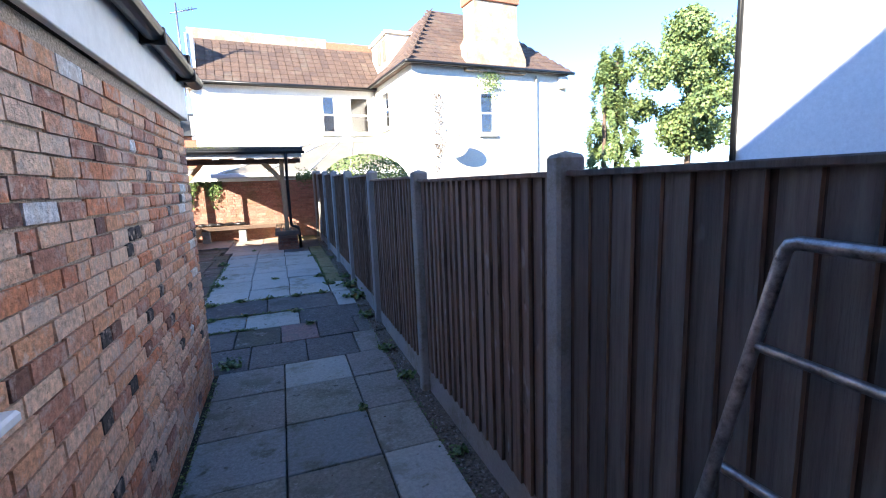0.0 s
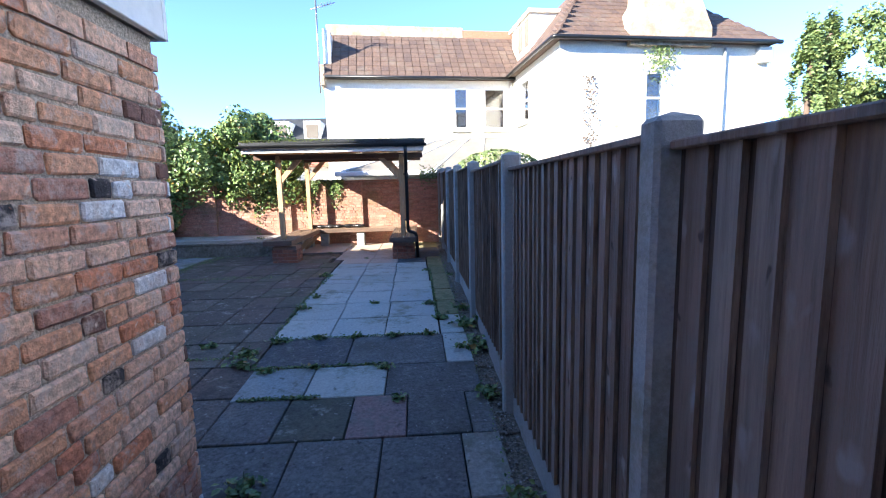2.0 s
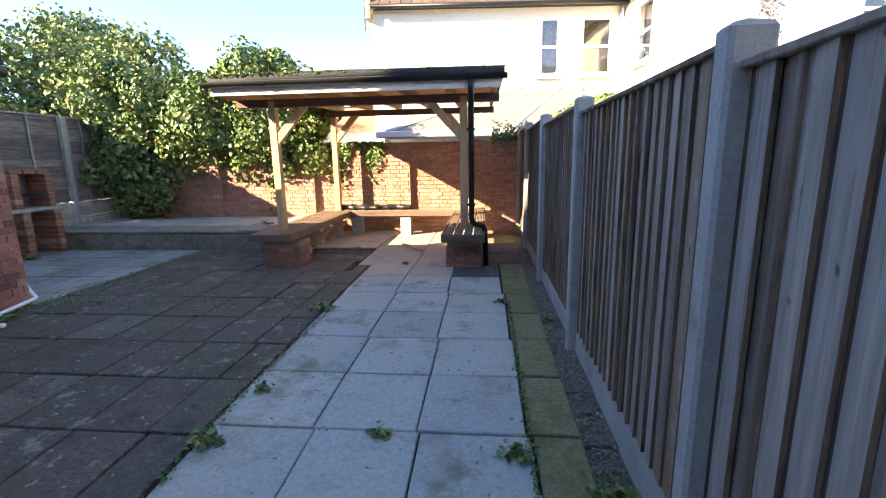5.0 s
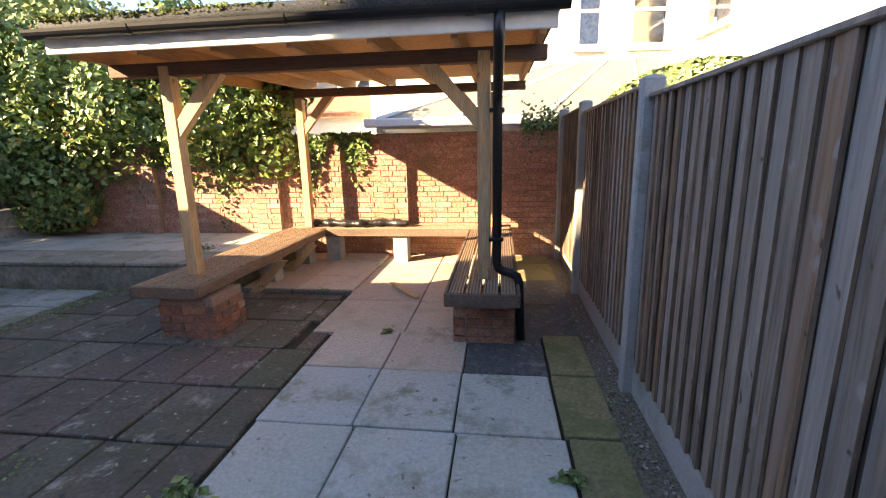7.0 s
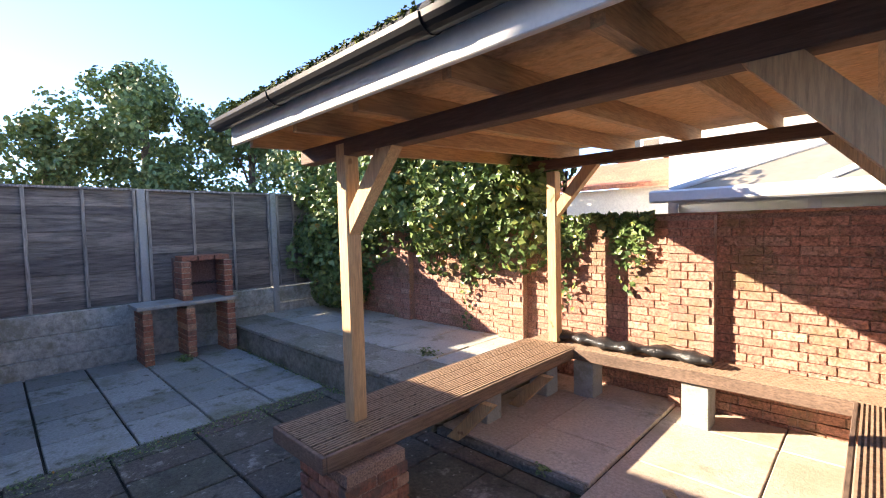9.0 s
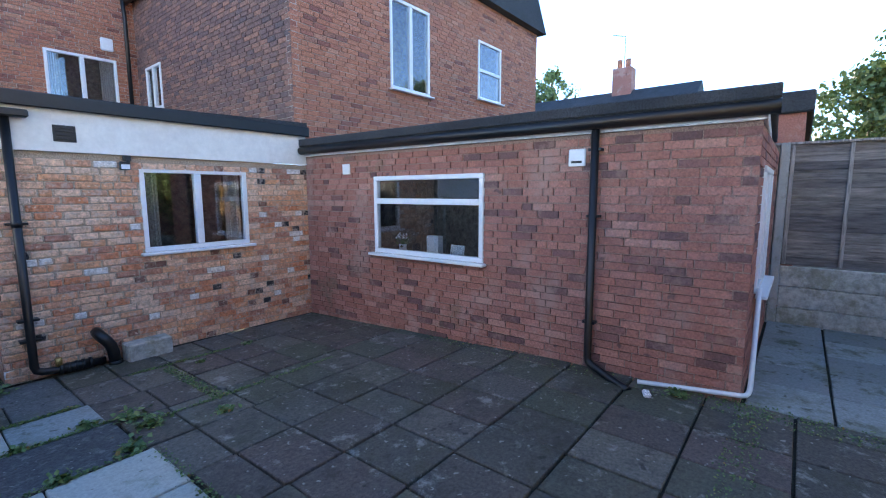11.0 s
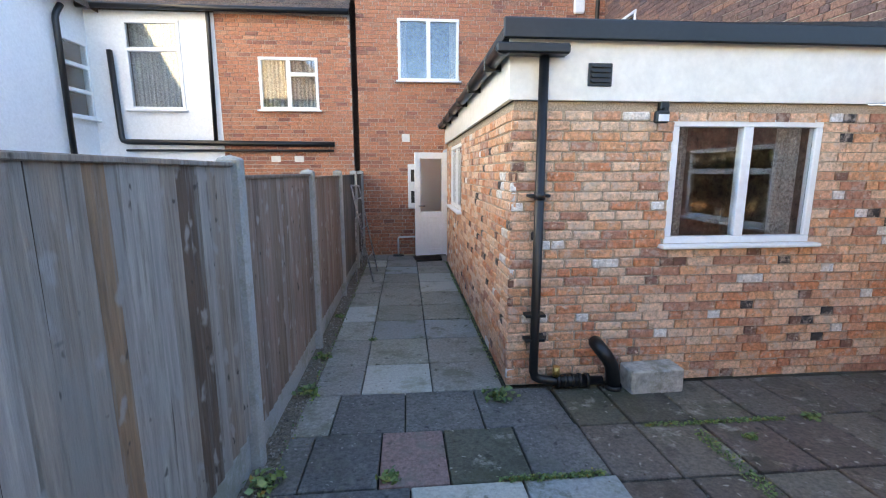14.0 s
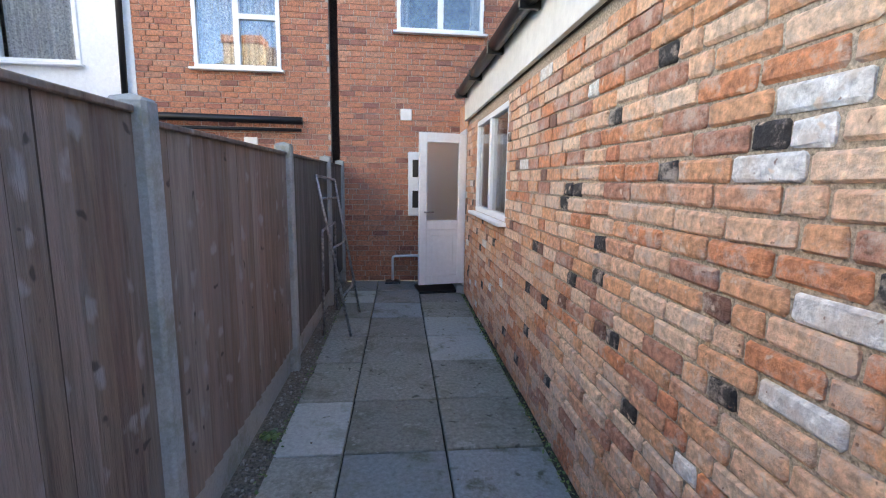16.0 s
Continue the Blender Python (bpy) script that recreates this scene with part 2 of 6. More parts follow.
M_STAINED = material("stained_concrete", [(0.3, (0.15, 0.15, 0.12)), (0.7, (0.23, 0.22, 0.19))], 0.95, fine=18, bump=0.8, spread=0.6, patch=[((0.07, 0.075, 0.04), 0.4, 2.5), ((0.30, 0.29, 0.26), 0.15, 6)])
M_GRAVEL = material("soil_and_gravel", [(0.3, (0.10, 0.08, 0.06)), (0.5, (0.19, 0.16, 0.13)), (0.7, (0.12, 0.11, 0.07))], 0.95, fine=55, broad=30, bump=1.0)
M_JOINT = material("mossy_joint_sand", [(0.35, (0.022, 0.02, 0.015)), (0.6, (0.04, 0.037, 0.024)), (0.75, (0.03, 0.045, 0.014))], 0.95, fine=60, broad=4, bump=0.8)
M_PALE = material("pale_paving", [(0, (0.37, 0.385, 0.35)), (0.5, (0.49, 0.485, 0.43)), (1, (0.41, 0.425, 0.405))], 0.85, fine=40, bump=0.4, pieces="object", patch=[((0.26, 0.26, 0.19), 0.34, 2.6), ((0.17, 0.17, 0.11), 0.15, 1.3)], spread=0.3, speck=(((0.14, 0.14, 0.10), 8, 0.14, (1, 1, 1)),))
M_GREY = material("grey_green_paving", [(0, (0.22, 0.22, 0.185)), (0.4, (0.29, 0.285, 0.235)), (0.75, (0.25, 0.235, 0.215)), (1, (0.33, 0.325, 0.28))], 0.85, fine=40, bump=0.45, pieces="object", patch=[((0.13, 0.125, 0.08), 0.36, 2.4), ((0.42, 0.42, 0.38), 0.12, 5)], spread=0.5, speck=(((0.06, 0.06, 0.04), 7, 0.16, (1, 1, 1)), ((0.42, 0.42, 0.38), 13, 0.12, (1, 1, 1))))
M_DARK = material("dark_slate_paving", [(0, (0.075, 0.075, 0.078)), (0.5, (0.12, 0.117, 0.113)), (1, (0.15, 0.145, 0.135))], 0.75, fine=40, bump=0.6, pieces="object", patch=[((0.26, 0.265, 0.24), 0.26, 12), ((0.05, 0.052, 0.035), 0.3, 3)], spread=0.8, speck=(((0.32, 0.33, 0.30), 16, 0.15, (1, 1, 1)), ((0.03, 0.03, 0.03), 9, 0.16, (1, 1, 1))))
M_PINK = material("pink_paving", [(0, (0.24, 0.15, 0.135)), (1, (0.28, 0.18, 0.16))], 0.8, fine=40, bump=0.4, patch=((0.18, 0.17, 0.14), 0.3, 4), spread=0.6, speck=(((0.10, 0.08, 0.07), 9, 0.17, (1, 1, 1)),))
M_RUST = material("mottled_patio_paving", [(0, (0.09, 0.083, 0.067)), (0.35, (0.125, 0.092, 0.081)), (0.6, (0.09, 0.095, 0.066)), (0.8, (0.132, 0.112, 0.098)), (1, (0.155, 0.14, 0.112))], 0.75, fine=40, bump=0.7, pieces="object", patch=[((0.055, 0.06, 0.03), 0.36, 1.1), ((0.40, 0.39, 0.35), 0.12, 4.5), ((0.04, 0.038, 0.03), 0.22, 3)], spread=0.7, speck=(((0.38, 0.37, 0.33), 11, 0.15, (1, 1, 1)), ((0.03, 0.03, 0.022), 5, 0.16, (1, 1, 1))))
M_MOSSY = material("mossy_yellow_paving", [(0, (0.20, 0.18, 0.09)), (1, (0.27, 0.23, 0.12))], 0.9, fine=40, bump=0.5, pieces="object", patch=((0.11, 0.13, 0.04), 0.4, 4), spread=0.6)
M_BLUE = material("blue_grey_paving", [(0, (0.20, 0.215, 0.205)), (1, (0.31, 0.335, 0.33))], 0.8, fine=40, bump=0.4, pieces="object", patch=[((0.15, 0.16, 0.10), 0.36, 2), ((0.08, 0.085, 0.05), 0.15, 4)], spread=0.4, speck=(((0.08, 0.085, 0.055), 6, 0.17, (1, 1, 1)),))
M_TAN = material("sandy_paving", [(0, (0.48, 0.38, 0.30)), (1, (0.57, 0.47, 0.38))], 0.85, fine=40, bump=0.35, pieces="object", patch=[((0.36, 0.30, 0.22), 0.3, 2.5), ((0.20, 0.17, 0.12), 0.1, 1.5)], spread=0.4)
LEAVES = [(0, (0.05, 0.095, 0.03)), (0.35, (0.10, 0.17, 0.05)), (0.65, (0.18, 0.26, 0.085)), (0.93, (0.25, 0.27, 0.06)), (1, (0.30, 0.17, 0.035))]
M_LEAF = material("ivy_leaf", LEAVES, 0.42, fine=20, bump=0.1, pieces="face", spread=0.5)
M_LEAF2 = material("tree_leaf", [(0, (0.08, 0.125, 0.045)), (0.5, (0.14, 0.20, 0.065)), (1, (0.26, 0.29, 0.09))], 0.6, fine=20, bump=0.1, pieces="face", spread=0.4)
M_BARK = material("bark", [(0.3, (0.10, 0.07, 0.05)), (0.7, (0.17, 0.12, 0.09))], 0.95, fine=30, bump=1.0)
M_STEEL = material("worn_steel_tube", [(0.3, (0.30, 0.30, 0.31)), (0.7, (0.42, 0.42, 0.43))], 0.4, metal=0.9, fine=30, bump=0.1)
# Dark brown standing in for unlit interiors: rooms, lobby and dormer panes.
M_DARKROOM = material("dark_interior_shade", [(0.3, (0.16, 0.13, 0.10)), (0.7, (0.20, 0.17, 0.13))], 0.9, fine=15, bump=0.05)
M_CURTAIN = material("pale_curtain", [(0.3, (0.50, 0.47, 0.42)), (0.7, (0.60, 0.57, 0.52))], 0.9, fine=40, bump=0.2)
M_PAPER = material("white_card", [(0.3, (0.75, 0.75, 0.75)), (0.7, (0.8, 0.8, 0.8))], 0.8, bump=0)
M_TARP = material("black_plastic_sheet", [(0.3, (0.012, 0.012, 0.013)), (0.7, (0.03, 0.03, 0.032))], 0.3, fine=12, bump=0.8)
M_CLAY = material("terracotta", [(0.3, (0.34, 0.13, 0.08)), (0.7, (0.42, 0.18, 0.11))], 0.85, fine=30, bump=0.3)


def glass_material(name, tint, rough):
    m = bpy.data.materials.new(name)
    m.use_nodes = True
    b = m.node_tree.nodes["Principled BSDF"]
    b.inputs["Base Color"].default_value = (*tint, 1)
    b.inputs["Roughness"].default_value, b.inputs["Transmission Weight"].default_value, b.inputs["IOR"].default_value = rough, 1.0, 1.8
    return m


M_GLASS = glass_material("window_glass", (0.95, 0.97, 0.97), 0.01)
M_FROST = glass_material("frosted_glass", (0.85, 0.88, 0.88), 0.45)


# ---------------------------------------------------------------- builders
BOX_FACES = [(0, 3, 2, 1), (4, 5, 6, 7), (0, 1, 5, 4), (1, 2, 6, 5), (2, 3, 7, 6), (3, 0, 4, 7)]


def corners(b):
    x0, x1, y0, y1, z0, z1 = b
    return [(x0, y0, z0), (x1, y0, z0), (x1, y1, z0), (x0, y1, z0), (x0, y0, z1), (x1, y0, z1), (x1, y1, z1), (x0, y1, z1)]


def boxes(name, items, bevel=0.0):
    """One mesh of boxes (x0, x1, y0, y1, z0, z1)."""
    bm = bmesh.new()
    for b in items:
        vs = [bm.verts.new(c) for c in corners(b)]
        for f in BOX_FACES:
            bm.faces.new([vs[k] for k in f])
    if bevel:
        bmesh.ops.bevel(bm, geom=bm.edges[:], offset=bevel, segments=1, affect="EDGES", clamp_overlap=True)
    me = bpy.data.meshes.new(name)
    bm.to_mesh(me)
    bm.free()
    return me


def solid(name, verts, faces, picks=None):
    me = bpy.data.meshes.new(name)
    me.from_pydata([tuple(v) for v in verts], [], faces)
    if picks is not None:
        a = me.attributes.new("pick", "FLOAT", "FACE")
        a.data.foreach_set("value", np.asarray(picks, dtype=np.float32))
    bm = bmesh.new()
    bm.from_mesh(me)
    bmesh.ops.recalc_face_normals(bm, faces=bm.faces[:])
    bm.to_mesh(me)
    bm.free()
    return me


def prism(name, outline, axis, a, b):
    """An outline of two coordinates drawn out along axis from a to b."""
    def put(p, s):
        return {"x": (s, p[0], p[1]), "y": (p[0], s, p[1]), "z": (p[0], p[1], s)}[axis]
    k = len(outline)
    vs = [put(p, a) for p in outline] + [put(p, b) for p in outline]
    fs = [tuple(range(k)), tuple(range(k, 2 * k))] + [(i, (i + 1) % k, k + (i + 1) % k, k + i) for i in range(k)]
    return solid(name, vs, fs)


def tube(name, points, r, sides=12, closed_ends=True):
    """A round pipe along points, with rounded bends."""
    pts = [Vector(p) for p in points]
    path = [pts[0]]
    for a, b, c in zip(pts, pts[1:], pts[2:]):
        d = min(r * 1.6, (a - b).length * 0.45, (c - b).length * 0.45)
        p, q = b + (a - b).normalized() * d, b + (c - b).normalized() * d
        path += [p, p * 0.25 + b * 0.5 + q * 0.25, q]
    path.append(pts[-1])
    vs, fs = [], []
    side = None
    for i, p in enumerate(path):
        d = (path[min(i + 1, len(path) - 1)] - path[max(i - 1, 0)]).normalized()
        ref = side if side else (Vector((0, 0, 1)) if abs(d.z) < 0.9 else Vector((1, 0, 0)))
        side = (ref - d * ref.dot(d)).normalized()
        other = d.cross(side)
        vs += [p + r * (math.cos(2 * math.pi * k / sides) * side + math.sin(2 * math.pi * k / sides) * other) for k in range(sides)]
        if i:
            o = (i - 1) * sides
            fs += [(o + k, o + (k + 1) % sides, o + sides + (k + 1) % sides, o + sides + k) for k in range(sides)]
    if closed_ends:
        fs += [tuple(range(sides)), tuple(range(len(vs) - sides, len(vs)))]
    me = solid(name, vs, fs)
    for p in me.polygons:
        p.use_smooth = len(p.vertices) == 4
    return me


def thing(name, m, label, category, group=""):
    ob = new(name)
    ob.matrix_basis = m if isinstance(m, Matrix) else Matrix.Translation(m)
    return tagged(ob, label, category, group)


def part(parent, name, me, mat, at=None, label=""):
    ob = new(name, me)
    if mat and not me.materials:
        me.materials.append(mat)
    ob.parent = parent
    if at is not None:
        ob.matrix_basis = at if isinstance(at, Matrix) else Matrix.Translation(at)
    return tagged(ob, label)


def structure(name, me, mat, label=""):
    ob = new(name, me)
    if not me.materials:
        me.materials.append(mat)
    return tagged(ob, label, kind="structure")


def single(name, me, mat, label, category, m=None, group=""):
    ob = new(name, me)
    if not me.materials:
        me.materials.append(mat)
    if m is not None:
        ob.matrix_basis = m
    return tagged(ob, label, category, group)


def merged(items):
    """Verts, faces and picks from boxes with a tone each, for solid()."""
    vs, fs, ps = [], [], []
    for cs, tone in items:
        o = len(vs)
        vs += cs
        fs += [tuple(o + k for k in f) for f in BOX_FACES]
        ps += [tone] * 6
    return vs, fs, ps


def ground_z(y):
    """The paving rises from the alley towards the pergola."""
    s = min(max((y - 3.0) / 4.0, 0.0), 1.0)
    return 0.15 * s


PIECES = []


def brick_wall(name, origin, turn, length, height, openings, mat, mortar, thick=0.1, label="", near=None, mat_near=None, course=0.075, slope=0.0):
    """A wall of laid bricks. Local x runs along it, local -y faces out. openings: (x0, x1, z0, z1), right through.
    near: stretch (x0, x1, z0, z1) whose bricks become pieces of their own, laid last. slope: fall of the top along x."""
    ob = new(name)
    ob.matrix_basis = Matrix.Translation(origin) @ Matrix.Rotation(radians(turn), 4, "Z")
    xs = sorted({0.0, length, *[v for o in openings for v in o[:2]]})
    zs = sorted({0.0, height, *[v for o in openings for v in o[2:]]})
    core = []
    for a, b in zip(xs, xs[1:]):
        for c, d in zip(zs, zs[1:]):
            if not any(o[0] <= a and b <= o[1] and o[2] <= c and d <= o[3] for o in openings):
                core.append((a + (0.014 if near and a == 0 else 0), b - (0.014 if near and b == length else 0), 0.012, thick, c, d))
    me = boxes(name, core)
    me.materials.append(mortar)
    back = new(name, me)
    back.matrix_basis = ob.matrix_basis
    bpy.data.objects.remove(ob)
    back.name = name
    tagged(back, label, kind="structure")
    rng = random.Random(len(name) * 7 + int(length * 100))
    joined, heads, single_ones = [], [], []
    wob = 0.004 if near else 0.0015
    for row in range(int(height / course + 0.01)):
        z0, z1 = row * course + 0.005, (row + 1) * course - 0.005
        x = -rng.choice((0.0, 0.1125)) if row % 2 else -0.056
        while x < length:
            w = 0.2125 if rng.random() > (0.2 if near else 0.12) else 0.1
            spans = [(max(x, 0.0), min(x + w, length))]
            for o in openings:
                if o[2] < z1 - 0.02 and o[3] > z0 + 0.02:
                    cut = []
                    for a, b in spans:
                        if o[1] <= a or o[0] >= b:
                            cut.append((a, b))
                        else:
                            cut += [(a, o[0]), (o[1], b)]
                    spans = cut
            for a, b in spans:
                if b - a > 0.025:
                    proud = rng.uniform(0.0, 0.004)
                    jz = rng.uniform(-0.003, 0.003)
                    bx = (a, b, -proud, 0.05, z0 + jz, z1 + jz)
                    if near and near[0] <= a and b <= near[1] and near[2] <= z0 and z1 <= near[3] and len(single_ones) < 300:
                        single_ones.append(bx)
                    else:
                        cs = [(px + rng.uniform(-wob, wob), py, pz + rng.uniform(-wob, wob) * 0.7) for px, py, pz in corners(bx)]
                        (heads if near and w < 0.15 else joined).append((cs, rng.random()))
            x += w + 0.0125
    if joined:
        part(back, "brick_courses", solid("brick_courses", *merged(joined)), mat)["kind"] = "stuff"
    if heads:
        part(back, "brick_headers", solid("brick_headers", *merged(heads)), M_HEAD_F)["kind"] = "stuff"
    if single_ones:
        PIECES.append((back, single_ones, mat_near))
    return back


def window(m, w, h, splits, label, rails=(), sill=True, depth=0.07, curtain=0.0, frost=False, group=""):
    """A white window: local x along it, z up from its foot, -y faces out. splits: mullions' shares of the width.
    rails: (split index, share of height)."""
    root = thing("window", m, label, "window", group)
    f = 0.055
    bars = [(0, w, -0.01, depth, 0, f), (0, w, -0.01, depth, h - f, h), (0, f, -0.01, depth, f, h - f), (w - f, w, -0.01, depth, f, h - f)]
    edges = [f] + [s * w for s in splits] + [w - f]
    bars += [(s * w - 0.04, s * w + 0.04, -0.012, depth, f, h - f) for s in splits]
    for k, share in rails:
        bars.append((edges[k], edges[k + 1], -0.011, depth, share * h - 0.035, share * h + 0.035))
    part(root, "frame", boxes("frame", bars, 0.006), M_WHITE)
    pane = part(root, "pane", boxes("pane", [(f, w - f, 0.02, 0.028, f, h - f)]), M_FROST if frost else M_GLASS)
    pane.visible_shadow = False
    if sill:
        part(root, "sill", boxes("sill", [(-0.05, w + 0.05, -0.09, 0.0, -0.035, -0.002)], 0.008), M_WHITE)
    if curtain:
        vs, fs = [], []
        for side in (0, 1):
            o = len(vs)
            x0 = 0.03 if side == 0 else w - 0.03 - curtain * w
            for k in range(25):
                x = x0 + curtain * w * k / 24
                y = 0.16 + 0.025 * math.sin(k * 1.7)
                vs += [(x, y, 0.02), (x, y, h - 0.02), (x, y + 0.008, 0.02), (x, y + 0.008, h - 0.02)]
                if k:
                    a = o + 4 * (k - 1)
                    fs += [(a, a + 4, a + 5, a + 1), (a + 2, a + 3, a + 7, a + 6)]
        part(root, "curtain", solid("curtain", vs, fs), M_CURTAIN)
    return root


def room_behind(name, m, w, h, deep=1.6):
    """Plain room closing the space behind a window, its dimness put into dark walls."""
    b = [(-0.4, w + 0.4, deep, deep + 0.05, -0.8, h + 0.3), (-0.45, -0.4, 0.102, deep, -0.8, h + 0.3), (w + 0.4, w + 0.45, 0.102, deep, -0.8, h + 0.3),
         (-0.4, w + 0.4, 0.102, deep, -0.85, -0.8), (-0.4, w + 0.4, 0.102, deep, h + 0.3, h + 0.35)]
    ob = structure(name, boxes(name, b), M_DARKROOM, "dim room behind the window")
    ob.matrix_basis = m
    return ob


def leaf_cloud(name, count, place, size, rng):
    """Many small folded leaves. place(rng) gives a point and an outward way."""
    vs, fs, ps = [], [], []
    for _ in range(count):
        p, out = place(rng)
        out = (Vector(out) + Vector((rng.gauss(0, 0.6), rng.gauss(0, 0.6), rng.gauss(0.1, 0.6)))).normalized()
        side = out.cross(Vector((rng.gauss(0, 1), rng.gauss(0, 1), rng.gauss(0, 1)))).normalized()
        tip = out.cross(side)
        s = size * rng.uniform(0.6, 1.3)
        o = len(vs)
        p = Vector(p)
        vs += [p - tip * s * 0.5, p + side * s * 0.42 + out * s * 0.1, p + tip * s * 0.6, p - side * s * 0.42 + out * s * 0.1]
        fs += [(o, o + 1, o + 2), (o, o + 2, o + 3)]
        tone = min(max(rng.gauss(0.45, 0.25), 0), 1)
        ps += [tone, tone]
    me = bpy.data.meshes.new(name)
    me.from_pydata([tuple(v) for v in vs], [], fs)
    a = me.attributes.new("pick", "FLOAT", "FACE")
    a.data.foreach_set("value", np.asarray(ps, dtype=np.float32))
    return me


# ---------------------------------------------------------------- ground
def build_ground():
    rows = [(-400.0, -0.03), (-6.0, -0.03), (3.0, -0.03)] + [(3 + k * 0.5, ground_z(3 + k * 0.5) - 0.03) for k in range(1, 9)] + [(11.5, 0.12), (40.0, 0.12), (400.0, 0.12)]
    vs, fs = [], []
    for i, (y, z) in enumerate(rows):
        vs += [(-400, y, z), (400, y, z)]
        if i:
            fs.append((2 * i - 2, 2 * i - 1, 2 * i + 1, 2 * i))
    structure("ground", solid("ground", vs, fs), M_JOINT, "dark mossy bedding between the paving slabs")
    strip = []
    for k in range(32):
        y0 = -2.8 + k * 0.5
        strip.append((0.93, 1.12, y0, y0 + 0.5, ground_z(y0) - 0.028, ground_z(y0) - 0.004))
    structure("gravel_strip", boxes("gravel_strip", strip), M_GRAVEL, "narrow strip of soil and gravel along the fence")
    rng = random.Random(3)
    stones = []
    for _ in range(1500):
        y = rng.uniform(-2.6, 12.5)
        x, s = rng.uniform(0.94, 1.08), rng.uniform(0.006, 0.016)
        z = ground_z(y) - 0.006
        stones.append((corners((x, x + s, y, y + s * rng.uniform(0.7, 1.4), z, z + s * 0.8)), rng.random()))
    pebbles = material("pebbles", [(0, (0.13, 0.11, 0.09)), (0.6, (0.24, 0.21, 0.18)), (1, (0.34, 0.32, 0.29))], 0.9, pieces="face", bump=0)
    g = single("gravel", solid("gravel", *merged(stones)), pebbles, "loose grey and brown gravel beside the fence", "gravel")
    g["kind"] = "stuff"


build_ground()


# ---------------------------------------------------------------- rear extension of salvaged brick
EXT_TOP = 2.24
ext_front = brick_wall("wall_extension_rear", (-0.6, 3.1, 0), 180, 3.6, EXT_TOP, [(1.25, 2.49, 1.16, 2.12)], M_EXT_F, M_MORTAR, 0.1,
                       "salvaged orange and pink brick rear wall of the extension", near=(0.0, 1.24, 0.0, 2.3), mat_near=M_EXT_O)
ext_side = brick_wall("wall_extension_side", (-0.6, -2.1, 0), 90, 5.2, EXT_TOP, [(0.72, 2.2, 1.16, 2.14)], M_EXT_F, M_MORTAR, 0.1,
                      "salvaged orange brick side wall with dark and whitewashed bricks", near=(3.3, 5.2, 0.3, 2.1), mat_near=M_EXT_O)
window(pose(-1.85, 3.085, 1.16, 0, 0, 180), 1.24, 0.96, (0.5,), "white plastic two-light window in the brick extension", curtain=0.16)
room_behind("room_extension", pose(-1.85, 3.1, 1.16, 0, 0, 180), 1.24, 0.96)
window(pose(-0.615, -1.38, 1.16, 0, 0, 90), 1.48, 0.98, (0.5,), "white plastic side window with net curtains", curtain=0.3)
room_behind("room_extension_side", pose(-0.6, -1.38, 1.16, 0, 0, 90), 1.48, 0.98, 0.45)


